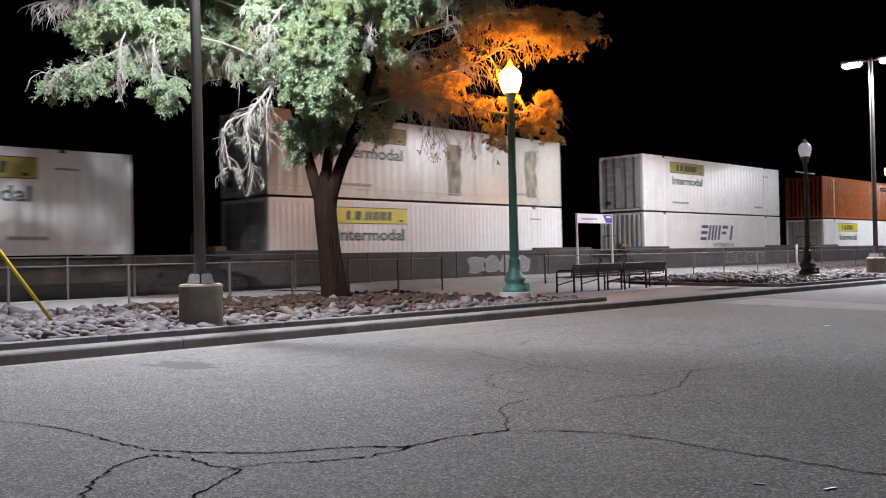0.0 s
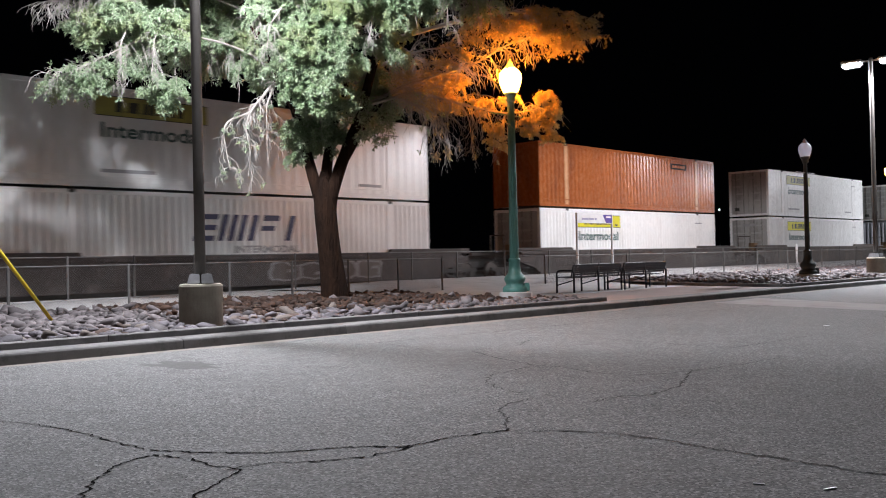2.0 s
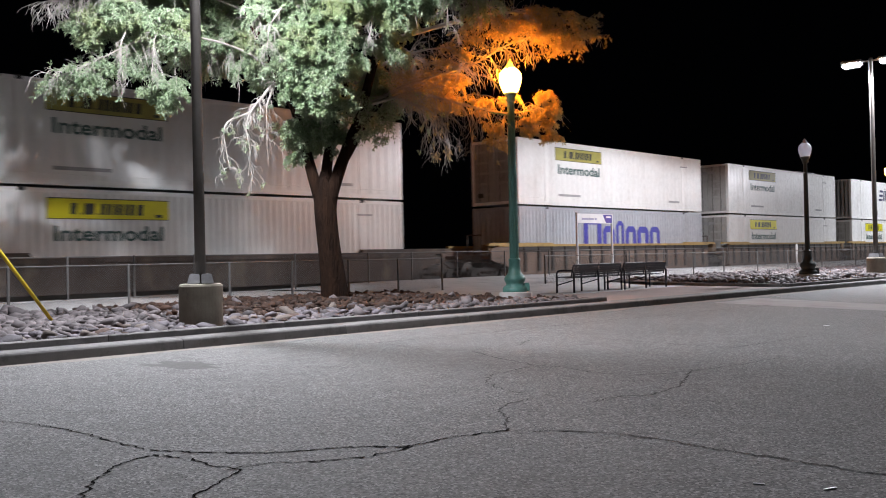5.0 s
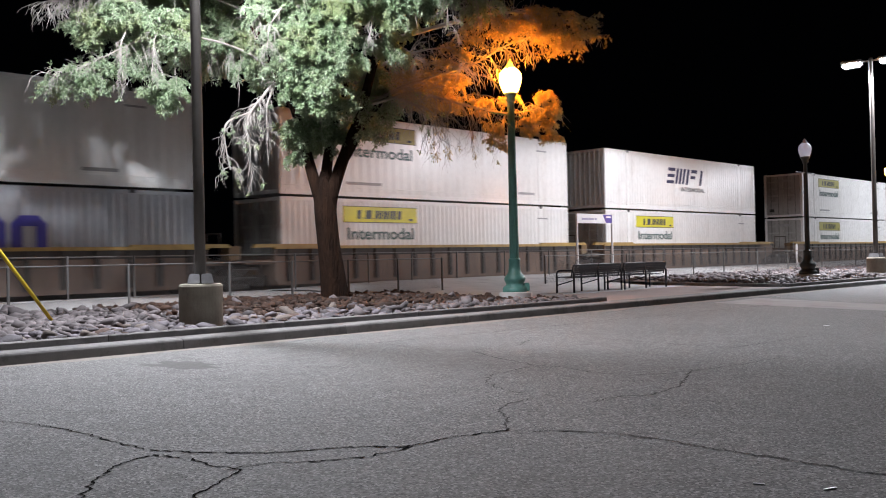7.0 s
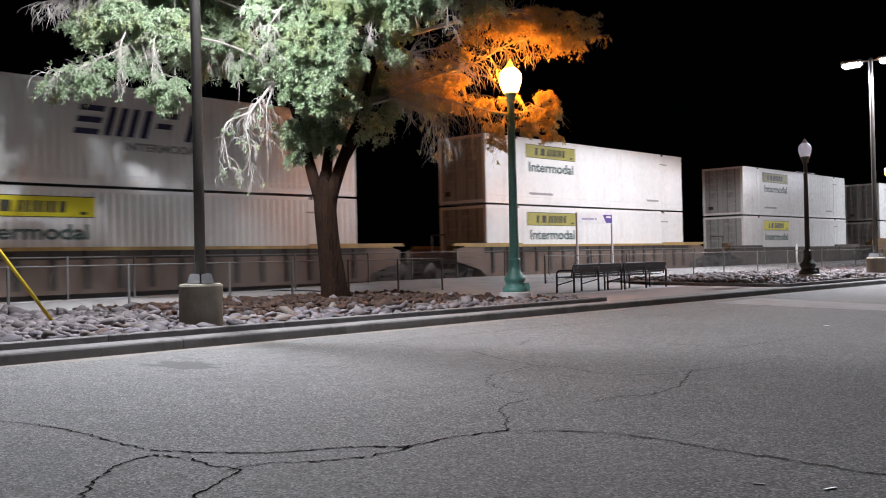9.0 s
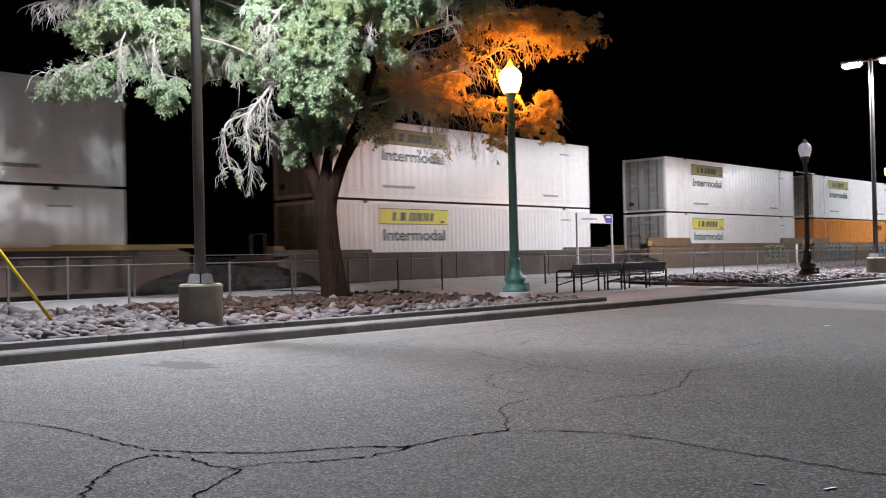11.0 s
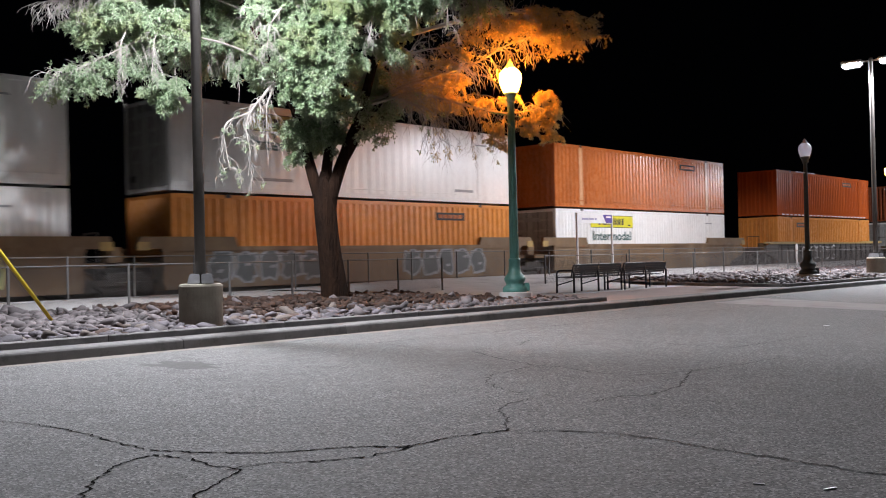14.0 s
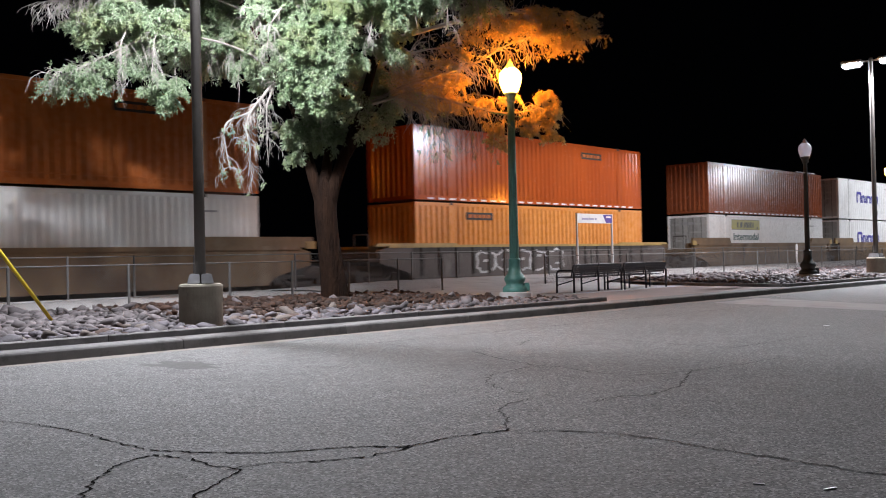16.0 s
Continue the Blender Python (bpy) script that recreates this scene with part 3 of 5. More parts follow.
NEAR = 19.0
fence(-6, 20.5, NEAR, [-5.5, -3, -0.5, 2, 4.6, 8.0, 10.57, 13.15, 15.0, 16.87, 18.7, 20.5], 0.92, (1.0,), "low galvanised chain-link fence behind the rocks")
fence(25.5, 70, NEAR, [25.5, 30.5, 35.55, 38.2, 41.5, 44.8, 49, 53.7, 58, 62, 66, 70], 0.92, (1.0,), "low galvanised chain-link fence behind the rocks")
FAR = 22.9
fence(-6, 70, FAR, [-4, -1, 2, 5, 8, 11.1, 12.9, 14.7, 18.2, 21.2, 23.2, 25.5, 28.2, 31, 34, 37, 40, 43, 46, 48.4, 51, 52.8, 55.2, 59, 62, 65, 68], 0.95, (1.0,), "low steel pipe fence along the platform edge")
post = thing("marker_post", pose(50.7, 21.0, walk_z(21)), "slim white marker post on the platform", "post")
part("shaft", lathe([(0.06, -0.02), (0.06, 1.06), (0.045, 1.1), (0.02, 1.12)], 14), SIGNWHITE, post, smooth=True)


# ---- station sign ----
def station_sign():
    t = thing("station_sign", pose(30.25, 21.0, walk_z(21)), "white and purple-blue sign on two slim white posts", "sign")
    for x in (0.0, 2.42):
        part("post", rodded((x, 0, -0.02), (x, 0, 2.38), 0.042, seg=12), SIGNWHITE, t)
    panel = part("panel", boxed(0.03, 2.39, -0.03, 0.03, 2.0, 2.36, bevel=0.006), SIGNWHITE, t)
    me = raw_mesh("blue_field", [(1.72, -0.036, 2.34), (2.385, -0.036, 2.34), (2.385, -0.036, 2.02), (1.97, -0.036, 2.02)], [(0, 3, 2, 1)], SIGNBLUE)
    part("blue_field", me, SIGNBLUE, panel)
    for x0, x1 in ((0.3, 0.75), (0.8, 1.1), (1.18, 1.3)):
        part("lettering_bar", boxed(x0, x1, -0.038, -0.031, 2.12, 2.2), SIGNINK, panel)
    part("lettering_bar", boxed(1.98, 2.3, -0.042, -0.037, 2.22, 2.28), SIGNWHITE, panel)
    return t


station_sign()


# ---- benches ----
def bench():
    t = thing("bench", pose(22.5, 15.78, 0.15), "black metal platform bench with tube frames and perforated seat", "bench", "benches on the walk")
    xs = (0.03, 1.27, 2.51)
    for x in xs:
        vs, fs = [], []
        pts = [(x, 0.0, 0.0), (x, 0.0, 0.55), (x, 0.03, 0.61), (x, 0.08, 0.64), (x, 0.5, 0.64), (x, 0.56, 0.61), (x, 0.6, 0.55), (x, 0.6, 0.0)]
        tube_into(vs, fs, [Vector(p) for p in pts], [0.03] * 8, 8)
        part("leg_frame", raw_mesh("leg_frame", vs, fs, BENCH, True), BENCH, t)
        part("brace", rodded((x, 0.02, 0.36), (x, 0.58, 0.22), 0.016, seg=8), BENCH, t)
    slat = mesh_of("slat", boxed(xs[0] + 0.03, xs[1] - 0.03, -0.027, 0.027, -0.006, 0.006, bevel=0.003), BENCH)
    for a, b in zip(xs, xs[1:]):
        for y, z, y2, z2, nm, n in ((0.13, 0.435, 0.53, 0.45, "seat", 7), (0.085, 0.52, -0.005, 0.765, "backrest", 5)):
            pane = part(nm, rodded((a + 0.62, y, z - 0.012), (a + 0.62, y2, z2 - 0.012), 0.012, seg=8), BENCH, t, "slatted black metal " + nm)
            for i in range(n):
                f = i / (n - 1)
                bend = 0.025 * math.sin(math.pi * f)
                yy, zz = y + (y2 - y) * f, z + (z2 - z) * f - (bend if nm == "seat" else 0)
                ob = part("slat", slat, None, pane)
                ob.matrix_basis = pose(a - xs[0], yy - (bend if nm == "backrest" else 0), zz, 0 if nm == "seat" else 110 - 20 * f)
        part("top_roll", rodded((a + 0.03, 0.0, 0.8), (b - 0.03, 0.0, 0.8), 0.02, seg=8), BENCH, t)
        part("front_roll", rodded((a + 0.03, 0.57, 0.445), (b - 0.03, 0.57, 0.445), 0.02, seg=8), BENCH, t)
    for x in xs:
        part("back_upright", rodded((x, 0.1, 0.44), (x, 0.0, 0.8), 0.02, seg=8), BENCH, t)
    return t


b1 = bench()
copy_thing(b1, pose(25.06, 15.72, 0.15))


# ---- tree ----
def droop(p, d, length, n, fall, wobble, rng):
    """A twig's path that sets out along d and sinks under its own weight."""
    pts, d = [p.copy()], d.normalized()
    for i in range(n):
        d = (d + Vector((rng.gauss(0, wobble), rng.gauss(0, wobble), rng.gauss(0, wobble) - fall / n))).normalized()
        pts.append(pts[-1] + d * (length / n))
    return pts


def smooth_path(knots, n=4):
    """A curve through the knots."""
    k = [Vector(q) for q in knots]
    k = [k[0] * 2 - k[1]] + k + [k[-1] * 2 - k[-2]]
    out = []
    for a, b, c, d in zip(k, k[1:], k[2:], k[3:]):
        for i in range(n):
            f = i / n
            out.append(0.5 * (2 * b + (c - a) * f + (2 * a - 5 * b + 4 * c - d) * f * f + (3 * b - a - 3 * c + d) * f ** 3))
    return out + [k[-2]]


def tapered(r0, r1, count):
    return [r0 + (r1 - r0) * i / (count - 1) for i in range(count)]


def tree():
    """x runs along the crown's width, y into its depth."""
    rng = random.Random(11)
    t = thing("tree", pose(13.8, 16.0, 0.2, 0, 0, -YAW), "broad shade tree with drooping green foliage and bare grey twigs", "tree")
    wood_v, wood_f, twig_v, twig_f = [], [], [], []
    green, lamplit = ([], []), ([], [])
    trunk = smooth_path([(0.02, 0, -0.25), (0.0, 0, 0.05), (-0.05, 0, 0.7), (-0.11, 0, 1.5), (-0.17, 0, 2.2), (-0.2, 0.02, 2.7), (-0.22, 0.05, 3.0)], 3)
    widths = [0.44, 0.4, 0.35, 0.315, 0.295, 0.28, 0.265, 0.255, 0.245, 0.24, 0.235, 0.235, 0.235, 0.22, 0.19, 0.15, 0.11, 0.07, 0.03]
    tube_into(wood_v, wood_f, trunk, widths, 20)
    for i, v in enumerate(wood_v):
        a = (i % 20) * math.pi / 10
        v += Vector((math.cos(a), math.sin(a), 0)) * (0.03 * noise.noise((v.x * 5, v.y * 5, v.z * 0.9)) + 0.014 * math.sin(5 * a + v.z))

    nodes = []
    for knots, r0, r1 in (
            ([(-0.2, 0, 1.7), (-0.27, 0, 2.3), (-0.42, 0, 2.85), (-0.6, 0.15, 3.5), (-0.85, 0.35, 4.4), (-1.4, 0.4, 5.6), (-2.0, 0.4, 6.8)], 0.155, 0.07),
            ([(-0.17, 0.08, 2.4), (-0.14, 0.2, 3.1), (0.0, 0.4, 4.0), (0.3, 0.6, 5.2), (0.4, 0.7, 7.0), (0.3, 0.8, 8.6)], 0.13, 0.06),
            ([(-0.1, 0, 1.7), (-0.06, 0, 2.3), (0.12, -0.02, 2.9), (0.38, 0.05, 3.6), (0.62, 0.15, 4.2), (0.85, 0.1, 5.0), (1.1, 0.1, 5.8), (1.5, 0.2, 7.0)], 0.165, 0.07),
            ([(0.3, 0.1, 3.3), (0.55, 0.4, 3.8), (0.85, 0.7, 4.35), (1.2, 0.9, 4.8)], 0.1, 0.05)):
        pts = smooth_path(knots)
        tube_into(wood_v, wood_f, pts, tapered(r0, r1, len(pts)), 12)
        nodes += pts[8:]
    part("trunk", raw_mesh("trunk", wood_v, wood_f, BARK, True), BARK, t, "dark furrowed brown trunk")

    def bough(pts, r0, r1, seg):
        v, f = [], []
        tube_into(v, f, pts, tapered(r0, r1, len(pts)), seg)
        part("bough", raw_mesh("bough", v, f, TWIG, True), TWIG, t, "pale grey weathered bough")

    boughs = {}
    for name, knots, r0 in (
            ("left", [(-1.2, 0.4, 5.2), (-2.0, 0.3, 5.75), (-2.9, -0.4, 5.9), (-3.9, -0.8, 5.75), (-4.9, -0.85, 5.3), (-5.65, -0.9, 5.0)], 0.03),
            ("left_high", [(-1.8, 0.4, 6.6), (-3.0, -0.3, 6.95), (-4.2, -0.7, 6.9), (-5.1, -0.9, 6.7), (-5.8, -1.0, 6.55)], 0.03),
            ("left_back", [(-1.1, 0.4, 5.0), (-2.0, 0.8, 5.9), (-3.0, 1.0, 6.3), (-4.4, 1.2, 6.6)], 0.03),
            ("front", [(0.4, 0.2, 5.0), (0.0, -0.8, 5.8), (-0.5, -1.3, 6.2), (-1.1, -1.5, 6.1)], 0.06),
            ("front_low", [(-0.2, 0.2, 3.9), (-0.3, -0.6, 4.7), (-0.4, -1.1, 5.0), (-0.6, -1.3, 4.9)], 0.05),
            ("front_right", [(1.0, 0.1, 5.4), (1.4, -0.7, 6.1), (2.0, -1.0, 6.4), (2.8, -0.9, 6.6), (3.4, -0.7, 6.5)], 0.05),
            ("rising", [(0.62, 0.2, 4.35), (0.95, 0.5, 4.6), (1.53, 1.2, 5.0), (2.3, 2.0, 5.4), (3.2, 2.5, 5.75), (4.0, 2.6, 6.2), (4.8, 2.7, 6.5)], 0.05),
            ("level", [(0.7, 0.25, 4.42), (0.95, 0.4, 4.52), (1.84, 1.2, 4.86), (2.68, 2.0, 4.78), (3.4, 2.7, 4.7), (4.2, 3.4, 4.68), (5.1, 3.6, 4.85)], 0.045),
            ("far_side", [(0.2, 0.6, 5.0), (-0.3, 1.6, 5.9), (-0.8, 2.6, 6.6), (-1.2, 3.4, 6.8)], 0.05),
            ("high", [(1.1, 0.2, 5.8), (2.2, 1.0, 6.3), (3.2, 1.7, 6.7), (4.2, 2.2, 6.95), (5.3, 2.7, 6.9), (6.1, 2.9, 6.55)], 0.06),
            ("mid", [(0.5, 0.5, 5.0), (1.2, 1.2, 5.6), (2.0, 1.9, 6.0), (2.9, 2.4, 6.2)], 0.045)):
        pts = smooth_path(knots, 5)
        bough(pts, r0, r0 * 0.28, 8)
        boughs[name] = pts
        nodes += pts[3:]

    def leaf(p, d, size):
        leaf_v, leaf_f = lamplit if p.y > 1.1 + 0.4 * abs(p.x - 2) or (p.x > 2.2 and p.y > 0.4) else green
        side = d.cross(Vector((rng.gauss(0, 1), rng.gauss(0, 1), rng.gauss(0, 1)))).normalized()
        fold = side.cross(d) * size * 0.15
        k = len(leaf_v)
        leaf_v.extend((p, p + d * size * 0.45 + side * size * 0.2 + fold, p + d * size, p + d * size * 0.45 - side * size * 0.2 + fold))
        leaf_f.extend(((k, k + 1, k + 2), (k, k + 2, k + 3)))

    def leafy(pts, first, per, size):
        """Narrow leaves in pairs down a hanging twig, drooping towards its tip."""
        for a, b in zip(pts[first:], pts[first + 1:]):
            d = (b - a).normalized()
            for _ in range(per):
                out = Vector((rng.gauss(0, 0.7), rng.gauss(0, 0.7), rng.gauss(-0.15, 0.5)))
                leaf(a.lerp(b, rng.random()) + out * 0.012, (d * 0.6 + out).normalized(), size * rng.uniform(0.65, 1.3))

    def clump(c, r, leaves, size=0.075):
        """Hanging sprays that spring from one twig end."""
        near = min(nodes, key=lambda p: (p - c).length_squared + 2 * max(0.0, c.z - p.z))
        root = near.lerp(c, max(0.0, 1 - 1.1 / max(1.1, (near - c).length)))
        crown_point = c + Vector((0, 0, 0.35 * r))
        stem = smooth_path([root, root.lerp(crown_point, 0.55) + Vector((rng.gauss(0, 0.06), rng.gauss(0, 0.06), 0.1)), crown_point], 3)
        tube_into(twig_v, twig_f, stem, tapered(0.008, 0.004, len(stem)), 4)
        for _ in range(8):
            a, up = rng.uniform(0, 2 * math.pi), rng.uniform(-0.3, 0.8)
            d = Vector((math.cos(a), math.sin(a), up))
            pts = droop(crown_point, d, r * rng.uniform(0.6, 2.0), 6, rng.uniform(1.0, 2.8), 0.12, rng)
            tube_into(twig_v, twig_f, pts, tapered(0.006, 0.002, 7), 3)
            leafy(pts, 1, leaves, size)
            for j in (2, 3, 4):
                e = droop(pts[j], (pts[j + 1] - pts[j]).normalized() + Vector((rng.gauss(0, 0.8), rng.gauss(0, 0.8), rng.gauss(0, 0.5))), r * rng.uniform(0.3, 0.75), 4, 1.0, 0.12, rng)
                leafy(e, 0, leaves, size)

    def foliage(regions, gap, leaves, size=0.075):
        """regions: centre, half width, half height, how many clumps."""
        for x, y, z, rx, rz, count in regions:
            done = []
            for _ in range(60 * count):
                q = Vector((rng.uniform(-1, 1), rng.uniform(-1, 1), rng.uniform(-1, 1)))
                if q.length > 1:
                    continue
                c = Vector((x + q.x * rx, y + q.y * rx * 0.6, z + q.z * rz))
                if len(done) >= count or any((c - o).length < gap for o in done):
                    continue
                done.append(c)
                clump(c, rng.uniform(0.2, 0.36) * (gap / 0.28), leaves, size)

    def bare(pts, kids, length, fall, r, first=2, leaves=0.0):
        """Leafless forking twigs that hang from a bough."""
        for _ in range(kids):
            i = rng.randint(first, len(pts) - 2)
            p = pts[i].lerp(pts[i + 1], rng.random())
            d = (pts[i + 1] - pts[i]).normalized() + Vector((rng.gauss(0, 0.9), rng.gauss(0, 0.9), rng.gauss(0.35, 0.45)))
            kid = droop(p, d, length * rng.uniform(0.45, 1.25), 9, fall * rng.uniform(0.5, 1.6), 0.27, rng)
            tube_into(twig_v, twig_f, kid, tapered(r, r * 0.3, 10), 5)
            for _ in range(8):
                j = rng.randint(2, 8)
                d = (kid[j + 1] - kid[j]).normalized() + Vector((rng.gauss(0, 0.7), rng.gauss(0, 0.7), rng.gauss(0.05, 0.4)))
                e = droop(kid[j], d, length * rng.uniform(0.15, 0.55), 5, fall * 0.9, 0.22, rng)
                tube_into(twig_v, twig_f, e, tapered(r * 0.5, r * 0.16, 6), 3)
                if rng.random() < leaves:
                    leafy(e, 2, 5, 0.065)

    # green foliage of the near side
    foliage([(-4.95, -0.8, 5.95, 0.42, 0.3, 5), (-4.1, -0.9, 6.2, 0.75, 0.4, 11), (-3.15, -0.9, 6.05, 0.45, 0.45, 7), (-4.95, -0.8, 5.0, 0.42, 0.35, 7), (-5.5, -0.9, 4.75, 0.22, 0.15, 3),
             (-4.3, -0.7, 5.2, 0.3, 0.2, 4), (-3.75, -0.7, 4.75, 0.22, 0.4, 4), (-3.3, -0.7, 4.7, 0.36, 0.35, 6)], 0.3, 5)
    foliage([(-0.9, -1.2, 6.2, 0.8, 0.4, 15), (0.35, -1.4, 6.1, 0.75, 0.45, 17), (-0.55, -1.3, 5.4, 0.65, 0.45, 17), (0.35, -1.4, 5.3, 0.55, 0.45, 14), (-0.2, -1.2, 4.65, 0.65, 0.4, 16), (0.0, -1.0, 4.25, 0.5, 0.22, 8),
             (1.6, -1.2, 6.1, 0.75, 0.4, 15), (2.4, -1.0, 6.5, 0.6, 0.35, 9), (1.35, -0.8, 5.45, 0.4, 0.25, 5), (3.2, -0.65, 6.35, 0.24, 0.3, 4)], 0.27, 7)
    # shaded foliage deeper in the crown
    foliage([(-2.5, 0.8, 6.15, 0.75, 0.6, 16), (-1.75, 0.5, 5.5, 0.4, 0.5, 7), (-3.3, 0.9, 6.3, 0.6, 0.4, 9), (-0.6, 0.05, 3.75, 0.5, 0.5, 16), (-0.05, 0.25, 3.9, 0.3, 0.45, 6), (0.7, 0.8, 4.8, 0.55, 0.55, 10)], 0.28, 6)
    # thin foliage towards the lamp, browner and sparser
    foliage([(3.5, 2.2, 6.5, 0.7, 0.4, 10), (4.6, 2.5, 6.65, 0.8, 0.45, 16), (5.5, 2.7, 6.6, 0.7, 0.55, 17)], 0.27, 3, 0.065)
    foliage([(2.4, 2.4, 6.0, 0.8, 0.35, 6), (1.9, 2.1, 5.3, 0.6, 0.35, 4), (0.85, 0.65, 3.95, 0.3, 0.35, 10), (1.25, 0.9, 4.4, 0.25, 0.25, 5), (0.62, 0.0, 4.15, 0.22, 0.5, 6)], 0.25, 2, 0.07)
    # tufts close round the lamp
    foliage([(3.5, 3.6, 5.0, 0.24, 0.3, 4), (4.2, 3.75, 5.2, 0.3, 0.2, 3), (5.0, 3.5, 5.05, 0.26, 0.2, 3), (5.35, 3.4, 4.8, 0.24, 0.25, 4), (4.85, 3.55, 4.4, 0.4, 0.42, 9), (3.85, 3.4, 4.1, 0.26, 0.36, 5), (5.15, 3.4, 4.05, 0.2, 0.2, 3)], 0.19, 3, 0.07)
    # the mass between the lamp and the far side
    foliage([(2.5, 3.75, 5.3, 0.7, 0.5, 14), (1.3, 3.8, 5.5, 0.8, 0.55, 16), (0.1, 3.6, 5.7, 0.9, 0.6, 18), (-5.2, -0.2, 6.45, 0.8, 0.35, 9), (1.8, 4.3, 5.4, 0.9, 0.5, 16)], 0.3, 4, 0.075)
    # high crown out of view, and far side, filled in to shade the train
    foliage([(-3.6, 0.4, 7.6, 1.9, 0.6, 34), (-0.8, 0.4, 8.1, 2.0, 0.9, 52), (1.6, 0.4, 8.0, 1.5, 0.8, 34), (3.8, 1.6, 7.9, 1.5, 0.5, 20), (0.0, 0.8, 9.0, 1.8, 0.6, 24), (-3.9, 0.3, 7.15, 1.9, 0.45, 34)], 0.36, 8, 0.1)
    foliage([(-3.0, 2.6, 6.6, 1.5, 0.8, 34), (-1.6, 3.3, 6.5, 1.0, 0.8, 22), (-4.3, 1.6, 6.4, 1.0, 0.6, 16)], 0.4, 7, 0.1)

    left, high, level, rising = boughs["left"], boughs["left_high"], boughs["level"], boughs["rising"]
    bare(left, 26, 0.75, 1.9, 0.010, 8, 0.08)
    bare(left[-6:], 12, 0.5, 0.6, 0.008, 0, 0.15)
    bare(high[-12:], 34, 0.75, 1.7, 0.010, 0)
    bare(boughs["left_back"], 46, 1.15, 2.2, 0.008, 3, 0.1)
    bare(boughs["front"], 12, 0.7, 1.8, 0.010, 6, 0.1)
    bare(boughs["front_right"], 22, 0.8, 1.9, 0.010, 6, 0.06)
    bare(rising, 76, 0.95, 1.5, 0.012, 5, 0.05)
    bare(level, 50, 0.9, 2.2, 0.012, 6, 0.06)
    bare(boughs["mid"], 44, 0.9, 1.4, 0.010, 4, 0.12)
    bare(boughs["high"], 56, 0.8, 1.3, 0.009, 8, 0.25)
    # dead limbs hanging bare below the crown
    for knots, r0, kids, length in (
            ([(-0.9, -0.2, 5.0), (-1.22, -0.6, 4.74), (-1.6, -0.65, 4.25), (-2.05, -0.65, 4.06), (-2.2, -0.65, 3.86), (-2.18, -0.6, 3.42), (-2.1, -0.6, 3.0)], 0.034, 22, 0.6),
            ([(-1.25, -0.6, 4.7), (-1.58, -0.7, 4.27), (-1.72, -0.7, 3.9), (-1.65, -0.7, 3.37), (-1.7, -0.7, 2.85)], 0.03, 22, 0.6),
            ([(-1.15, -0.6, 4.75), (-1.3, -0.6, 4.3), (-1.3, -0.6, 3.6)], 0.022, 10, 0.6),
            ([(0.9, 0.3, 4.5), (1.5, 0.5, 4.62), (2.1, 0.8, 4.3), (2.4, 0.9, 3.7)], 0.026, 22, 0.8),
            ([(1.5, 0.6, 4.6), (2.1, 0.7, 4.4), (2.6, 0.9, 3.9)], 0.02, 12, 0.7),
            ([(-0.8, -1.5, 6.2), (-1.0, -1.75, 5.75), (-1.05, -1.8, 5.3)], 0.02, 11, 0.5),
            ([(0.95, -1.2, 6.3), (1.05, -1.5, 5.9), (0.95, -1.6, 5.4)], 0.02, 9, 0.5),
            ([(2.3, -1.1, 6.9), (2.55, -1.3, 6.4), (2.6, -1.3, 5.9)], 0.02, 14, 0.6),
            ([(-3.4, -1.1, 6.0), (-3.5, -1.2, 5.6), (-3.55, -1.2, 5.0)], 0.022, 12, 0.6),
            ([(-4.1, -1.1, 5.9), (-4.2, -1.2, 5.5), (-4.15, -1.2, 4.9)], 0.022, 10, 0.55),
            ([(3.6, 3.3, 4.72), (3.75, 3.3, 4.2), (3.7, 3.3, 3.6)], 0.018, 8, 0.5),
            ([(2.9, 2.2, 4.78), (3.1, 2.3, 4.3), (3.15, 2.4, 3.7)], 0.018, 9, 0.6)):
        pts = smooth_path(knots, 4)
        bough(pts, r0, r0 * 0.35, 6)
        bare(pts, int(kids * 1.4), length, 1.8, r0 * 0.24, 2, 0.06)
    part("deadwood", raw_mesh("deadwood", twig_v, twig_f, TWIG), TWIG, t, "bare pale grey twigs")["kind"] = "stuff"
    part("crown", raw_mesh("crown", *green, LEAF), LEAF, t, "small drooping green leaves")
    part("dry_foliage", raw_mesh("dry_foliage", *lamplit, LAMPLEAF), LAMPLEAF, t, "thin leaves by the lamp, coloured browner and brighter for its glow")
    return t


tree()


# ---- river rocks ----
def rock_mesh(seed, mat):
    rng = random.Random(seed)
    bm = bmesh.new()
    bmesh.ops.create_icosphere(bm, subdivisions=2 if mat else 1, radius=1.0)
    sx, sy, sz = rng.uniform(0.9, 1.4), rng.uniform(0.6, 0.95), rng.uniform(0.4, 0.62)
    for v in bm.verts:
        q = 1 + 0.45 * noise.noise(v.co * 1.1 + V3(seed * 3.1, seed * 1.7, 0)) + 0.1 * noise.noise(v.co * 2.2 + V3(seed, 0, 5))
        v.co = Vector((v.co.x * q * sx, v.co.y * q * sy, v.co.z * q * sz))
    return bm


def V3(a, b, c):
    return Vector((a, b, c))


def bed_z(x, y):
    if x < 22:
        return walk_z(y) + 0.02 + (0.07 + 0.15 * min(1, max(0, (x - 7) / 6)) * min(1, max(0.0, (18.5 - x) / 4.0))) * min(1, max(0.25, (19.0 - x) / 3.0)) * math.sin(math.pi * min(1, max(0, (y - 12.4) / 6.6)))
    return walk_z(y) + 0.02 + 0.12 * math.sin(math.pi * min(1, max(0, (y - 11.2) / 7.6)))


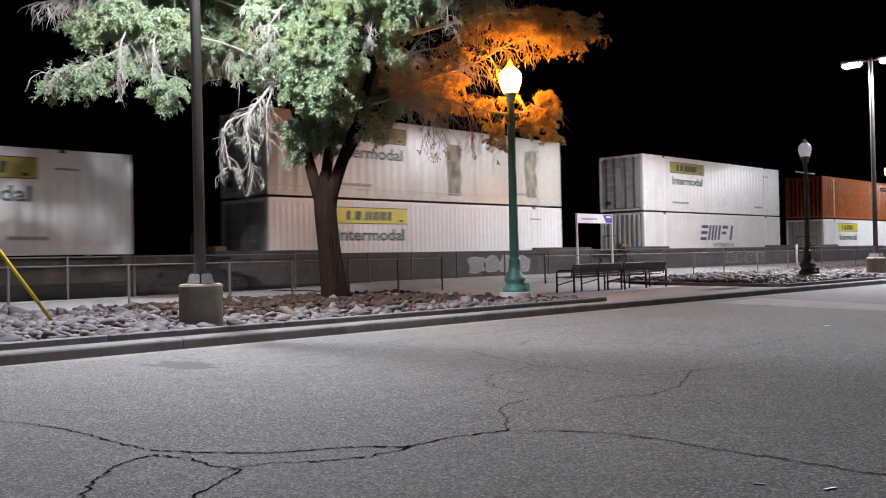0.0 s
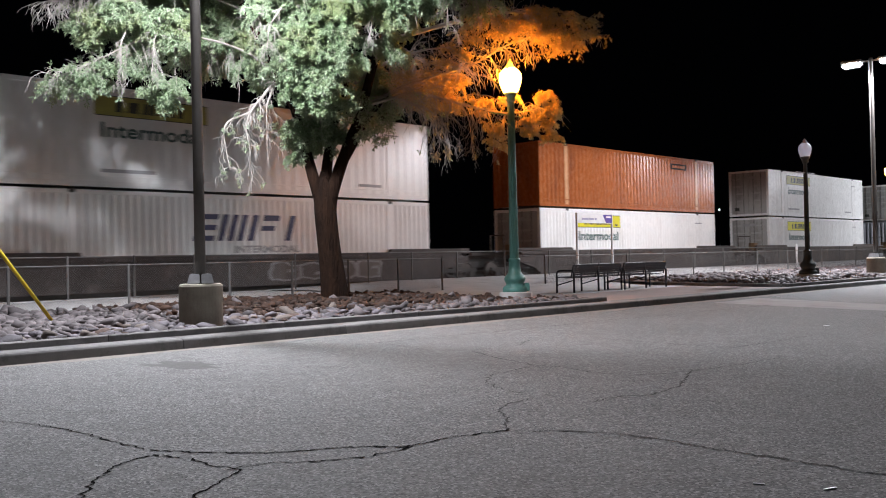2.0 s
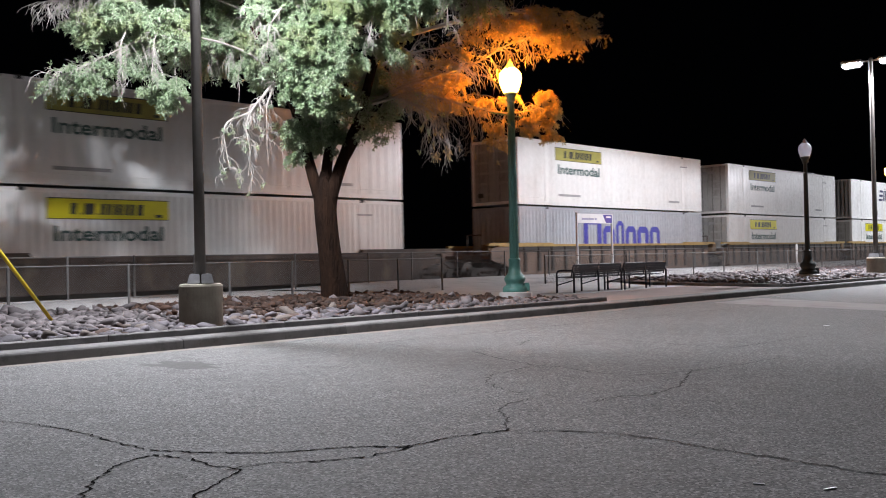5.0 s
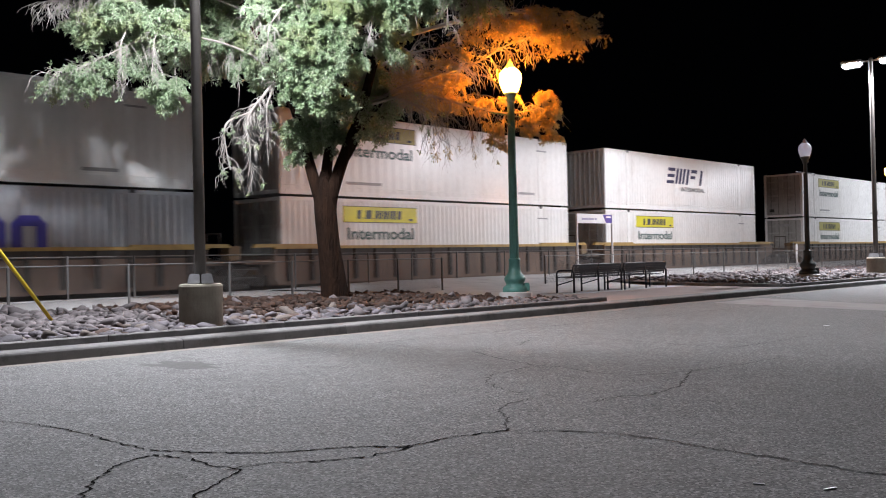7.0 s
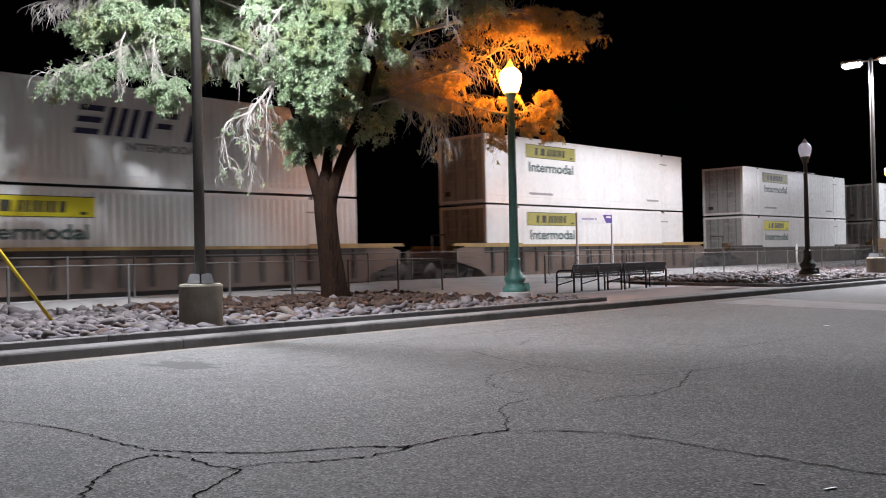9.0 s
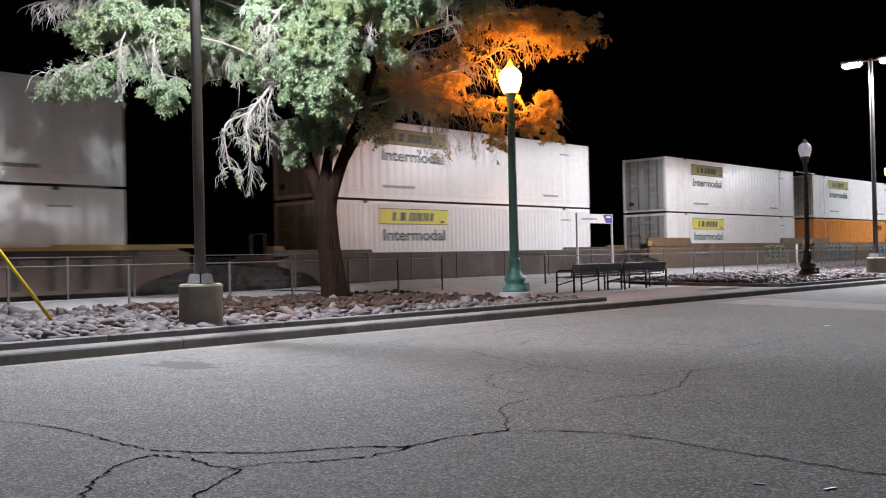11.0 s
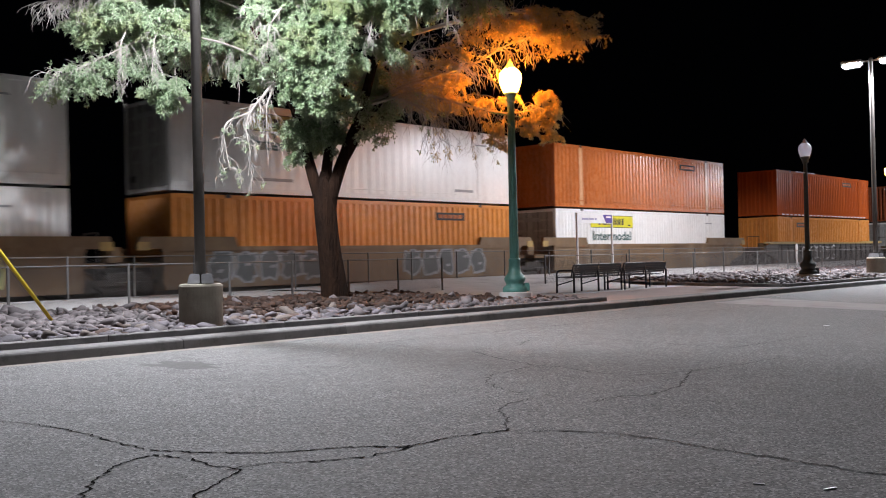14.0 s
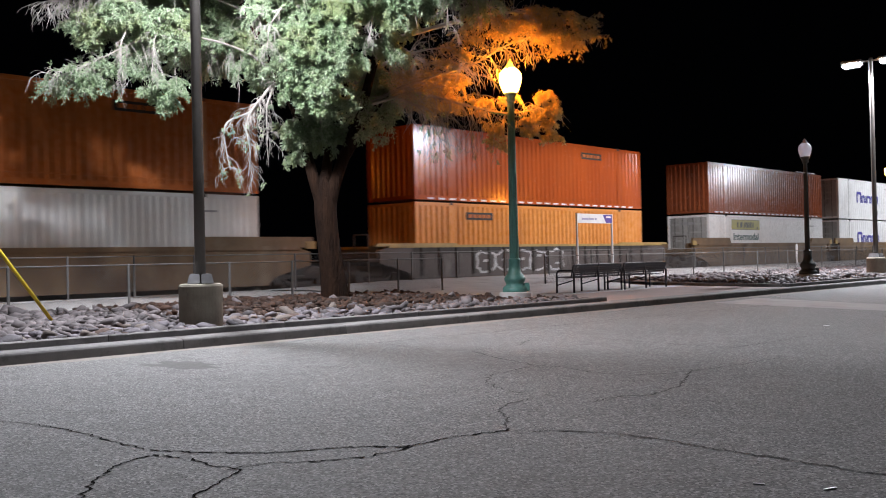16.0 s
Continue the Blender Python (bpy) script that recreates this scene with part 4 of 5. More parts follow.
bed = sheet("rock_bed", [-25 + 1.5 * i for i in range(30)], [lambda x: kerb_y(x) + 0.58, 13.2, 14, 15, 16, 17, 18, 18.85], lambda x, y: bed_z(x, y), DIRT, "earth bed covered with rounded river rocks", category="rock bed")
bed2 = sheet("rock_bed", [28.9 + 1.5 * i for i in range(28)], [lambda x: kerb_y(x) + 0.38, 12.3, 13.2, 14, 15, 16, 17, 18, 18.85], lambda x, y: bed_z(x, y), DIRT, "earth bed covered with rounded river rocks", category="rock bed")


def scatter():
    rng = random.Random(5)
    forms = [[mesh_of("rock", rock_mesh(10 * k + j, True), ROCKS[k], True) for j in range(5)] for k in range(3)]
    coarse = []
    for j in range(6):
        bm = rock_mesh(70 + j, False)
        bm.verts.ensure_lookup_table()
        coarse.append(([v.co.copy() for v in bm.verts], [[v.index for v in f.verts] for f in bm.faces]))
        bm.free()
    singles, fields = 0, {bed.name: ([], []), bed2.name: ([], []), "brown": ([], [])}
    spots = []
    for i in range(5600):
        x = rng.uniform(3.0, 18.6)
        y = rng.uniform(kerb_y(x) + 0.74, 18.7)
        spots.append((x, y, bed))
    for i in range(6000):
        x = rng.uniform(27.6, 62.0)
        y = rng.uniform(kerb_y(x) + 0.5, 18.7)
        if x < 27.4 + (y - 11.7) * 0.34 + 0.3:
            continue
        spots.append((x, y, bed2))
    for x, y, b in spots:
        size = min(0.2, max(0.06, rng.lognormvariate(-2.42, 0.28)))
        if math.hypot(x - 13.8, y - 16) < 0.42 or math.hypot(x - 8.65, y - 13.3) < 0.47 or math.hypot(x - 18.86, y - 15) < 0.6 or math.hypot(x - 18.4, y - 14.6) < 0.55 or math.hypot(x - 18.0, y - 14.25) < 0.5 or math.hypot(x - 17.6, y - 13.9) < 0.4:
            continue
        m = Matrix.Translation((x, y, bed_z(x, y) + size * rng.uniform(0.1, 0.45))) @ Euler((rng.gauss(0, 0.3), rng.gauss(0, 0.3), rng.uniform(0, 6.3))).to_matrix().to_4x4() @ Matrix.Scale(size, 4)
        near = b is bed and y < 13.75 and 4.8 < x < 12.5
        if near and singles < 300:
            kind = 0 if rng.random() < 0.78 else (1 if rng.random() < 0.65 else 2)
            ob = part("rock", rng.choice(forms[kind]), None, b)
            ob.matrix_basis = m
            singles += 1
        else:
            brown = b is bed and rng.random() < 0.97 * min(1.0, max(0.0, (x - 8.6) / 1.6)) * min(1.0, max(0.0, (y - 13.3 + 0.06 * (x - 8.6)) / 0.6))
            vs, fs = fields["brown" if brown else b.name]
            cv, cf = rng.choice(coarse)
            if brown:
                m = m @ Matrix.Scale(0.8, 4)
            k = len(vs)
            vs.extend(m @ v for v in cv)
            fs.extend([a + k for a in f] for f in cf)
    for b in (bed, bed2):
        vs, fs = fields[b.name]
        part("rocks", raw_mesh("rocks", vs, fs, ROCK_FIELD, True), ROCK_FIELD, b, "heap of grey, tan and brown river rocks")["kind"] = "stuff"
    vs, fs = fields["brown"]
    part("rocks", raw_mesh("rocks", vs, fs, ROCK_BROWN, True), ROCK_BROWN, bed, "brown and rust river rocks round the tree")["kind"] = "stuff"


scatter()


# ---- far lamps behind the line, and litter on the asphalt ----
FARGLOW = glow("far_lamp_glow", (0.9, 0.95, 1.0), 3.0)


def far_lamp(x, y, z):
    t = thing("street_lamp", pose(x, y, -0.1), "tiny far street lamp behind the railway", "street lamp", "far street lamps")
    part("pole", lathe([(0.1, 0), (0.07, z)], 10), DARKPOST, t)
    part("lamp", lathe([(0.02, z - 0.02), (0.13, z + 0.08), (0.13, z + 0.2), (0.05, z + 0.3)], 12), FARGLOW, t, "glowing white lamp")


for fx, fz in ((139.7, 7.9), (151.7, 7.6), (156.6, 6.6)):
    far_lamp(fx, 70.0, fz)


def scrap(x, y, a, w, l):
    t = new("paper_scrap", mesh_of("paper_scrap", boxed(-w, w, -l, l, 0.0, 0.006, bevel=0.002), SIGNWHITE))
    t.matrix_basis = pose(x, y, 0.001, 0, 0, a)
    tagged(t, "small pale scrap of litter on the asphalt", "litter", "scraps of litter")


for sx, sy, sa, sw, sl in ((4.73, 2.19, 20, 0.012, 0.03), (4.85, 1.87, 70, 0.008, 0.045), (15.33, 5.9, 0, 0.03, 0.04)):
    scrap(sx, sy, sa, sw, sl)


# ---- the train ----
SIDE = 25.18
LONG, TALL, WIDE = 16.15, 2.85, 2.59
MOVING = []
CACHE = {}


def shared(key, make):
    if key not in CACHE:
        CACHE[key] = make()
    return CACHE[key]


def corrugated(x0, x1, z0, z1, pitch, depth, along="x"):
    """Vertical trapezoid ribs in a sheet that faces -y (or -x)."""
    verts, faces, n = [], [], int((x1 - x0) / pitch)
    for i in range(n):
        a = x0 + (x1 - x0) * i / n
        p = (x1 - x0) / n
        for f, d in ((0.0, depth), (0.38, depth), (0.5, 0.0), (0.88, 0.0)):
            for z in (z0, z1):
                verts.append((a + f * p, d, z) if along == "x" else (d, a + f * p, z))
    for z in (z0, z1):
        verts.append((x1, depth, z) if along == "x" else (depth, x1, z))
    for i in range(len(verts) // 2 - 1):
        q = (2 * i, 2 * i + 2, 2 * i + 3, 2 * i + 1)
        faces.append(q if along == "x" else q[::-1])
    return verts, faces


def lettering(text, size, material):
    cu = bpy.data.curves.new("lettering", "FONT")
    cu.body, cu.size, cu.extrude, cu.offset = text, size, 0.001, 0.012
    ob = new("lettering", cu)
    bpy.context.view_layer.update()
    me = bpy.data.meshes.new_from_object(ob.evaluated_get(bpy.context.evaluated_depsgraph_get()))
    bpy.data.objects.remove(ob)
    xs = [v.co.x for v in me.vertices]
    me.transform(Matrix.Translation((-min(xs), 0, 0)))
    width = max(xs) - min(xs)
    me.transform(Matrix.Rotation(math.pi / 2, 4, "X"))
    me.materials.clear()
    me.materials.append(material)
    return me, width


def plate(shapes, y, material, name):
    """Flat shapes a hair proud of the wall at y."""
    verts, faces = [], []
    for s in shapes:
        k, n = len(verts), len(s)
        verts += [(a, y - 0.004, b) for a, b in s] + [(a, y + 0.01, b) for a, b in s]
        faces.append(tuple(range(k, k + n)))
        faces += [(k + i, k + n + i, k + n + (i + 1) % n, k + (i + 1) % n) for i in range(n)]
    return raw_mesh(name, verts, faces, material)


def plates(shapes, y, material, name, parent, key, label=""):
    """Each shape a part of its own; meshes shared between alike things."""
    for i, s in enumerate(shapes):
        part(name, shared((key, i), lambda: plate([s], y, material, name)), None, parent, label)


def slab(x0, x1, z0, z1, slant=0.0):
    return [(x0, z0), (x1, z0), (x1 + slant, z1), (x0 + slant, z1)]


def yellow_logo(c, dulled=False, shift=0.0):
    ink = LOGOINK
    # the dull tint holds the weaker light on upper containers
    tint = LOGODIMMED if dulled else LOGOYELLOW
    panel = part("logo_panel", shared(("yl", dulled), lambda: plate([slab(2.72, 6.38, 2.02, 2.6)], -0.002, tint, "logo_panel")), None, c, ("shade-dimmed olive" if dulled else "yellow") + " logo panel with dark marks")
    panel.location.x = shift
    shapes = [slab(2.72, 6.38, 2.575, 2.6), slab(2.72, 6.38, 2.02, 2.04), slab(5.95, 6.15, 2.1, 2.18)]
    for x, w in ((3.36, 0.17), (3.64, 0.05), (3.76, 0.28), (4.12, 0.05), (4.24, 0.13), (4.42, 0.13), (4.62, 0.12), (4.78, 0.12), (4.97, 0.13), (5.14, 0.13), (5.36, 0.17)):
        shapes.append(slab(x, x + w, 2.15, 2.46 if w > 0.06 else 2.2, 0.03))
    plates(shapes, -0.008, ink, "logo_mark", panel, "ylm")
    def word():
        me, w = lettering("Intermodal", 0.58, TEXTGREEN)
        me.transform(Matrix.Translation((2.9, -0.006, 1.43)) @ Matrix.Diagonal((3.3 / w, 1, 1, 1)))
        return me
    part("lettering", shared("word", word), None, c, "dark green lettering reading Intermodal").location.x = shift
    plates([slab(2.9, 4.6, 0.42, 0.52), slab(12.6, 13.7, 0.4, 0.5), slab(13.9, 14.6, 2.3, 2.36)], -0.002, TEXTFAINT, "number_bar", c, "nb")


def slanted_logo(c):
    out, lean = [], lambda z: 0.3 * (z - 1.42)
    for x, w, lo, hi in ((5.8, 0.72, 1.42, 1.58), (5.8, 0.72, 1.75, 1.91), (5.8, 0.72, 2.08, 2.24), (6.68, 0.2, 1.42, 2.24), (7.04, 0.2, 1.42, 2.24), (7.4, 0.2, 1.42, 2.24), (7.8, 0.22, 1.42, 2.24),
                         (8.24, 0.62, 2.06, 2.24), (8.24, 0.5, 1.74, 1.9), (9.28, 0.22, 1.42, 2.24)):
        out.append(slab(x + lean(lo), x + w + lean(lo), lo, hi, 0.3 * (hi - lo)))
    plates(out, -0.004, LOGONAVY, "logo_mark", c, "sl", "slanted navy logo bar")
    def word():
        me, w = lettering("INTERMODAL", 0.3, TEXTFAINT)
        me.transform(Matrix.Translation((7.3, -0.006, 1.05)) @ Matrix.Diagonal((2.6 / w, 1, 1, 1)))
        return me
    part("lettering", shared("word2", word), None, c, "faint grey lettering reading INTERMODAL")


def round_logo(c, x0, z0, h, widths, gap, material, key):
    """A row of rounded block shapes in the logo's colour."""
    shapes, x = [], x0
    for i, (w, hh) in enumerate(widths):
        q, c0 = h * hh, 0.16 * h
        k = min(0.3 * w, 0.24 * h)
        shapes.append([(x, z0), (x + k, z0), (x + k, z0 + q - c0 - 0.2 * k), (x + k + 0.3 * c0, z0 + q - k), (x + w - k - 0.3 * c0, z0 + q - k), (x + w - k, z0 + q - c0 - 0.2 * k), (x + w - k, z0), (x + w, z0), (x + w, z0 + q - c0), (x + w - c0, z0 + q), (x + c0, z0 + q), (x, z0 + q - c0)])
        x += w + gap
    plates(shapes, -0.004, material, "logo_mark", c, key, "bold blue logo shape")


def scrawl(c):
    """Two upright sooty bands on the stained container."""
    for x, z0 in ((8.7, 0.25), (13.6, 0.3)):
        edge = [(x + 0.75 + 0.06 * math.sin(5 * k), z0 + 0.2 * k) for k in range(11)] + [(x + 0.05 * math.sin(7 * k), z0 + 0.2 * k) for k in range(10, -1, -1)]
        part("soot_band", plate([edge], -0.002, SOOT, "soot_band"), None, c, "dark brown sooty band")


def dashes(c):
    plates([slab(0.7 + 0.62 * i, 1.05 + 0.62 * i, 0.03, 0.1) for i in range(24)], -0.008, SIGNWHITE, "reflector_dash", c, "dash")


def small_mark(c, x0, two=False):
    part("logo_mark", shared(("sm", x0, two), lambda: plate([slab(x0, x0 + 1.65, 2.2, 2.5)], -0.002, BLACKTRIM, "logo_mark")), None, c, "small dark logo bar")
    plates([slab(x0 + 0.15 + i * 0.28, x0 + 0.36 + i * 0.28, 2.28, 2.42) for i in range(5)], -0.008, ORANGE, "mark_bar", c, ("smb", x0))


TEXTFAINT = surface("faint_grey_ink", (0.3, 0.3, 0.3), (0.4, 0.4, 0.4), 3, 0.6, bumpy=0)


def container(s0, z, mat, label, ribs=0.3, depth=0.03, end="door", decor=None, posts=None):
    c = thing("shipping_container", pose(s0, SIDE, z), label, "container", "containers on the train")
    MOVING.append((c, s0))
    key = mat.name
    part("body", shared((key, "body"), lambda: mesh_of("body", boxed(0.05, LONG - 0.05, 0.05, WIDE - 0.03, 0.03, TALL - 0.04), mat)), None, c)
    part("roof", shared((key, "roof"), lambda: mesh_of("roof", boxed(0.03, LONG - 0.03, 0.04, WIDE - 0.04, TALL - 0.045, TALL - 0.012), mat)), None, c)

    def panel():
        v, f = corrugated(0.16, LONG - 0.16, 0.16, TALL - 0.12, ribs, depth)
        return raw_mesh("side_panel", [(a, b + 0.006, d) for a, b, d in v], f, mat)
    part("side_panel", shared((key, "panel", ribs, depth), panel), None, c)
    post_me = shared((key, "post"), lambda: mesh_of("corner_post", boxed(0, 0.16, 0, 0.16, 0.0, TALL, bevel=0.012), mat))
    for x, y in ((0, 0), (LONG - 0.16, 0), (0, WIDE - 0.16), (LONG - 0.16, WIDE - 0.16)):
        part("corner_post", post_me, None, c).location = (x, y, 0)
    pm = posts or mat
    st = shared((pm.name, "stack"), lambda: mesh_of("stack_post", boxed(0, 0.26, -0.004, 0.05, 0.1, TALL - 0.1, bevel=0.006), pm))
    cast = shared("casting", lambda: mesh_of("corner_casting", boxed(0, 0.2, -0.012, 0.14, 0, 0.13, bevel=0.01), BLACKTRIM))
    for x in (1.9, LONG - 2.16):
        part("stack_post", st, None, c, "pale stacking post" if posts else "").location = (x, 0, 0)
        part("corner_casting", cast, None, c).location = (x + 0.03, 0, TALL - 0.1)
    for zz, hh, nm in ((TALL - 0.13, 0.13, "top_rail"), (0.0, 0.17, "bottom_rail")):
        me = shared((key, nm), lambda: mesh_of(nm, boxed(0.15, LONG - 0.15, -0.002, 0.09, zz, zz + hh, bevel=0.012), mat))
        part(nm, me, None, c)
    rub = shared((key, "rub"), lambda: mesh_of("rub_rail", boxed(0.16, LONG - 0.16, -0.014, 0.03, 0.3, 0.335, bevel=0.008), mat))
    part("rub_rail", rub, None, c)
    if end == "door":
        # white ends take the darker paint that carries their shade
        dmat = SHADEDGRIMYWHITE if mat in (WHITE, DIRTYWHITE) else mat
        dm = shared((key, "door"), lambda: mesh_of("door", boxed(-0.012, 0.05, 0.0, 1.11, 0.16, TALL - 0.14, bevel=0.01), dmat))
        rm = shared("lockrod", lambda: mesh_of("locking_rod", rodded((-0.035, 0, 0.14), (-0.035, 0, TALL - 0.12), 0.018, seg=8), GALV))
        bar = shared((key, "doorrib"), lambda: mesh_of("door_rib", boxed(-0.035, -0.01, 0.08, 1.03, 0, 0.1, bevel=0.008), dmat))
        for y in (0.17, 1.305):
            d = part("door", dm, None, c)
            d.location = (0, y, 0)
            for yy in (0.3, 0.8):
                part("locking_rod", rm, None, d).location = (0, yy, 0)
            for k in range(5):
                part("door_rib", bar, None, d).location = (0, 0, 0.45 + 0.46 * k)
        part("placard", shared("placard", lambda: plate([slab(0, 0.3, 0, 0.2)], 0, LOGOINK, "placard")), None, c).matrix_basis = pose(-0.05, 2.2, 0.35, 0, 0, -90)
        part("placard", shared("placard2", lambda: plate([slab(0, 0.85, 0, 0.16)], 0, TEXTFAINT, "placard")), None, c).matrix_basis = pose(-0.05, 1.7, 2.3, 0, 0, -90)
    else:
        v, f = corrugated(0.16, WIDE - 0.16, 0.16, TALL - 0.12, 0.26, 0.05, "y")
        part("end_panel", shared((key, "endp"), lambda: raw_mesh("end_panel", v, f, SHADEDGRIMYWHITE if mat is WHITE else mat)), None, c)
    if decor:
        decor(c)
    return c


def graffiti(car, x0, x1, z0, z1, n, fill, line, seed):
    """Illegible bubble shapes sprayed on the side of a car."""
    rng = random.Random(seed)
    w = (x1 - x0) / n
    fills, lines, strokes = [], [], []
    for i in range(n):
        cx, cz = x0 + (i + 0.5) * w, (z0 + z1) / 2
        outer = []
        for k in range(16):
            a = 2 * math.pi * k / 16
            q = 0.9 + rng.uniform(-0.2, 0.18)
            outer.append((cx + 0.56 * w * q * math.copysign(abs(math.cos(a)) ** 0.6, math.cos(a)), cz + 0.52 * (z1 - z0) * q * math.copysign(abs(math.sin(a)) ** 0.6, math.sin(a))))
        fills.append(outer)
        inner = [(cx + (px - cx) * 0.8, cz + (pz - cz) * 0.8) for px, pz in outer]
        lines.append((outer, inner))
        sx, sz = cx + rng.uniform(-0.22, 0.1) * w, cz + rng.uniform(-0.25, 0.15) * (z1 - z0)
        strokes.append(slab(sx, sx + 0.25 * w, sz, sz + 0.1, 0.06))
    for i in range(n):
        blob = part("graffiti_letter", plate([fills[i]], CAR_Y - 0.006, fill, "graffiti_letter"), None, car, "illegible sprayed graffiti shape")
        o, q = lines[i]
        ring = raw_mesh("outline", [(x, CAR_Y - 0.014, z) for x, z in o + q], [(k, (k + 1) % 16, 16 + (k + 1) % 16, 16 + k) for k in range(16)], line)
        part("outline", ring, None, blob)
        part("stroke", plate([strokes[i]], CAR_Y - 0.01, line, "stroke"), None, blob)


CAR_Y = -0.12


def wheel_truck(car, x):
    tr = part("truck", shared("bolster", lambda: mesh_of("truck", boxed(-0.3, 0.3, 0.25, 2.35, 0.55, 0.85, bevel=0.03), TRUCK)), None, car)
    tr.location = (x, 0, 0)
    wm = shared("wheel", lambda: mesh_of("wheel", lathe([(0.36, -0.07), (0.46, -0.06), (0.46, 0.05), (0.42, 0.06), (0.4, 0.02), (0.15, 0.03), (0.13, 0.09)], 28), WHEEL))
    am = shared("axle", lambda: mesh_of("axle", rodded((0, 0.2, 0), (0, 2.4, 0), 0.08), WHEEL))
    def side():
        bm = bmesh.new()
        box(bm, -1.25, 1.25, -0.07, 0.07, 0.5, 0.66, 0.03)
        box(bm, -0.5, 0.5, -0.08, 0.08, 0.22, 0.4, 0.03)
        for s in (-1, 1):
            box(bm, min(s * 0.72, s * 1.1), max(s * 0.72, s * 1.1), -0.1, 0.1, 0.28, 0.62, 0.03)
            rod(bm, (s * 0.7, 0, 0.55), (s * 0.4, 0, 0.3), 0.07)
            for k in range(3):
                rod(bm, (s * 0.12 * k, 0, 0.36), (s * 0.12 * k, 0, 0.56), 0.05)
        return mesh_of("side_frame", bm, TRUCK)
    sm = shared("side_frame", side)
    for sx in (-0.9, 0.9):
        part("axle", am, None, tr).location = (sx, 0, 0.46)
        for sy, rx in ((0.58, 90), (2.02, -90)):
            part("wheel", wm, None, tr).matrix_basis = pose(sx, sy, 0.46, rx)
    for sy in (0.3, 2.3):
        part("side_frame", sm, None, tr).location = (0, sy, 0)


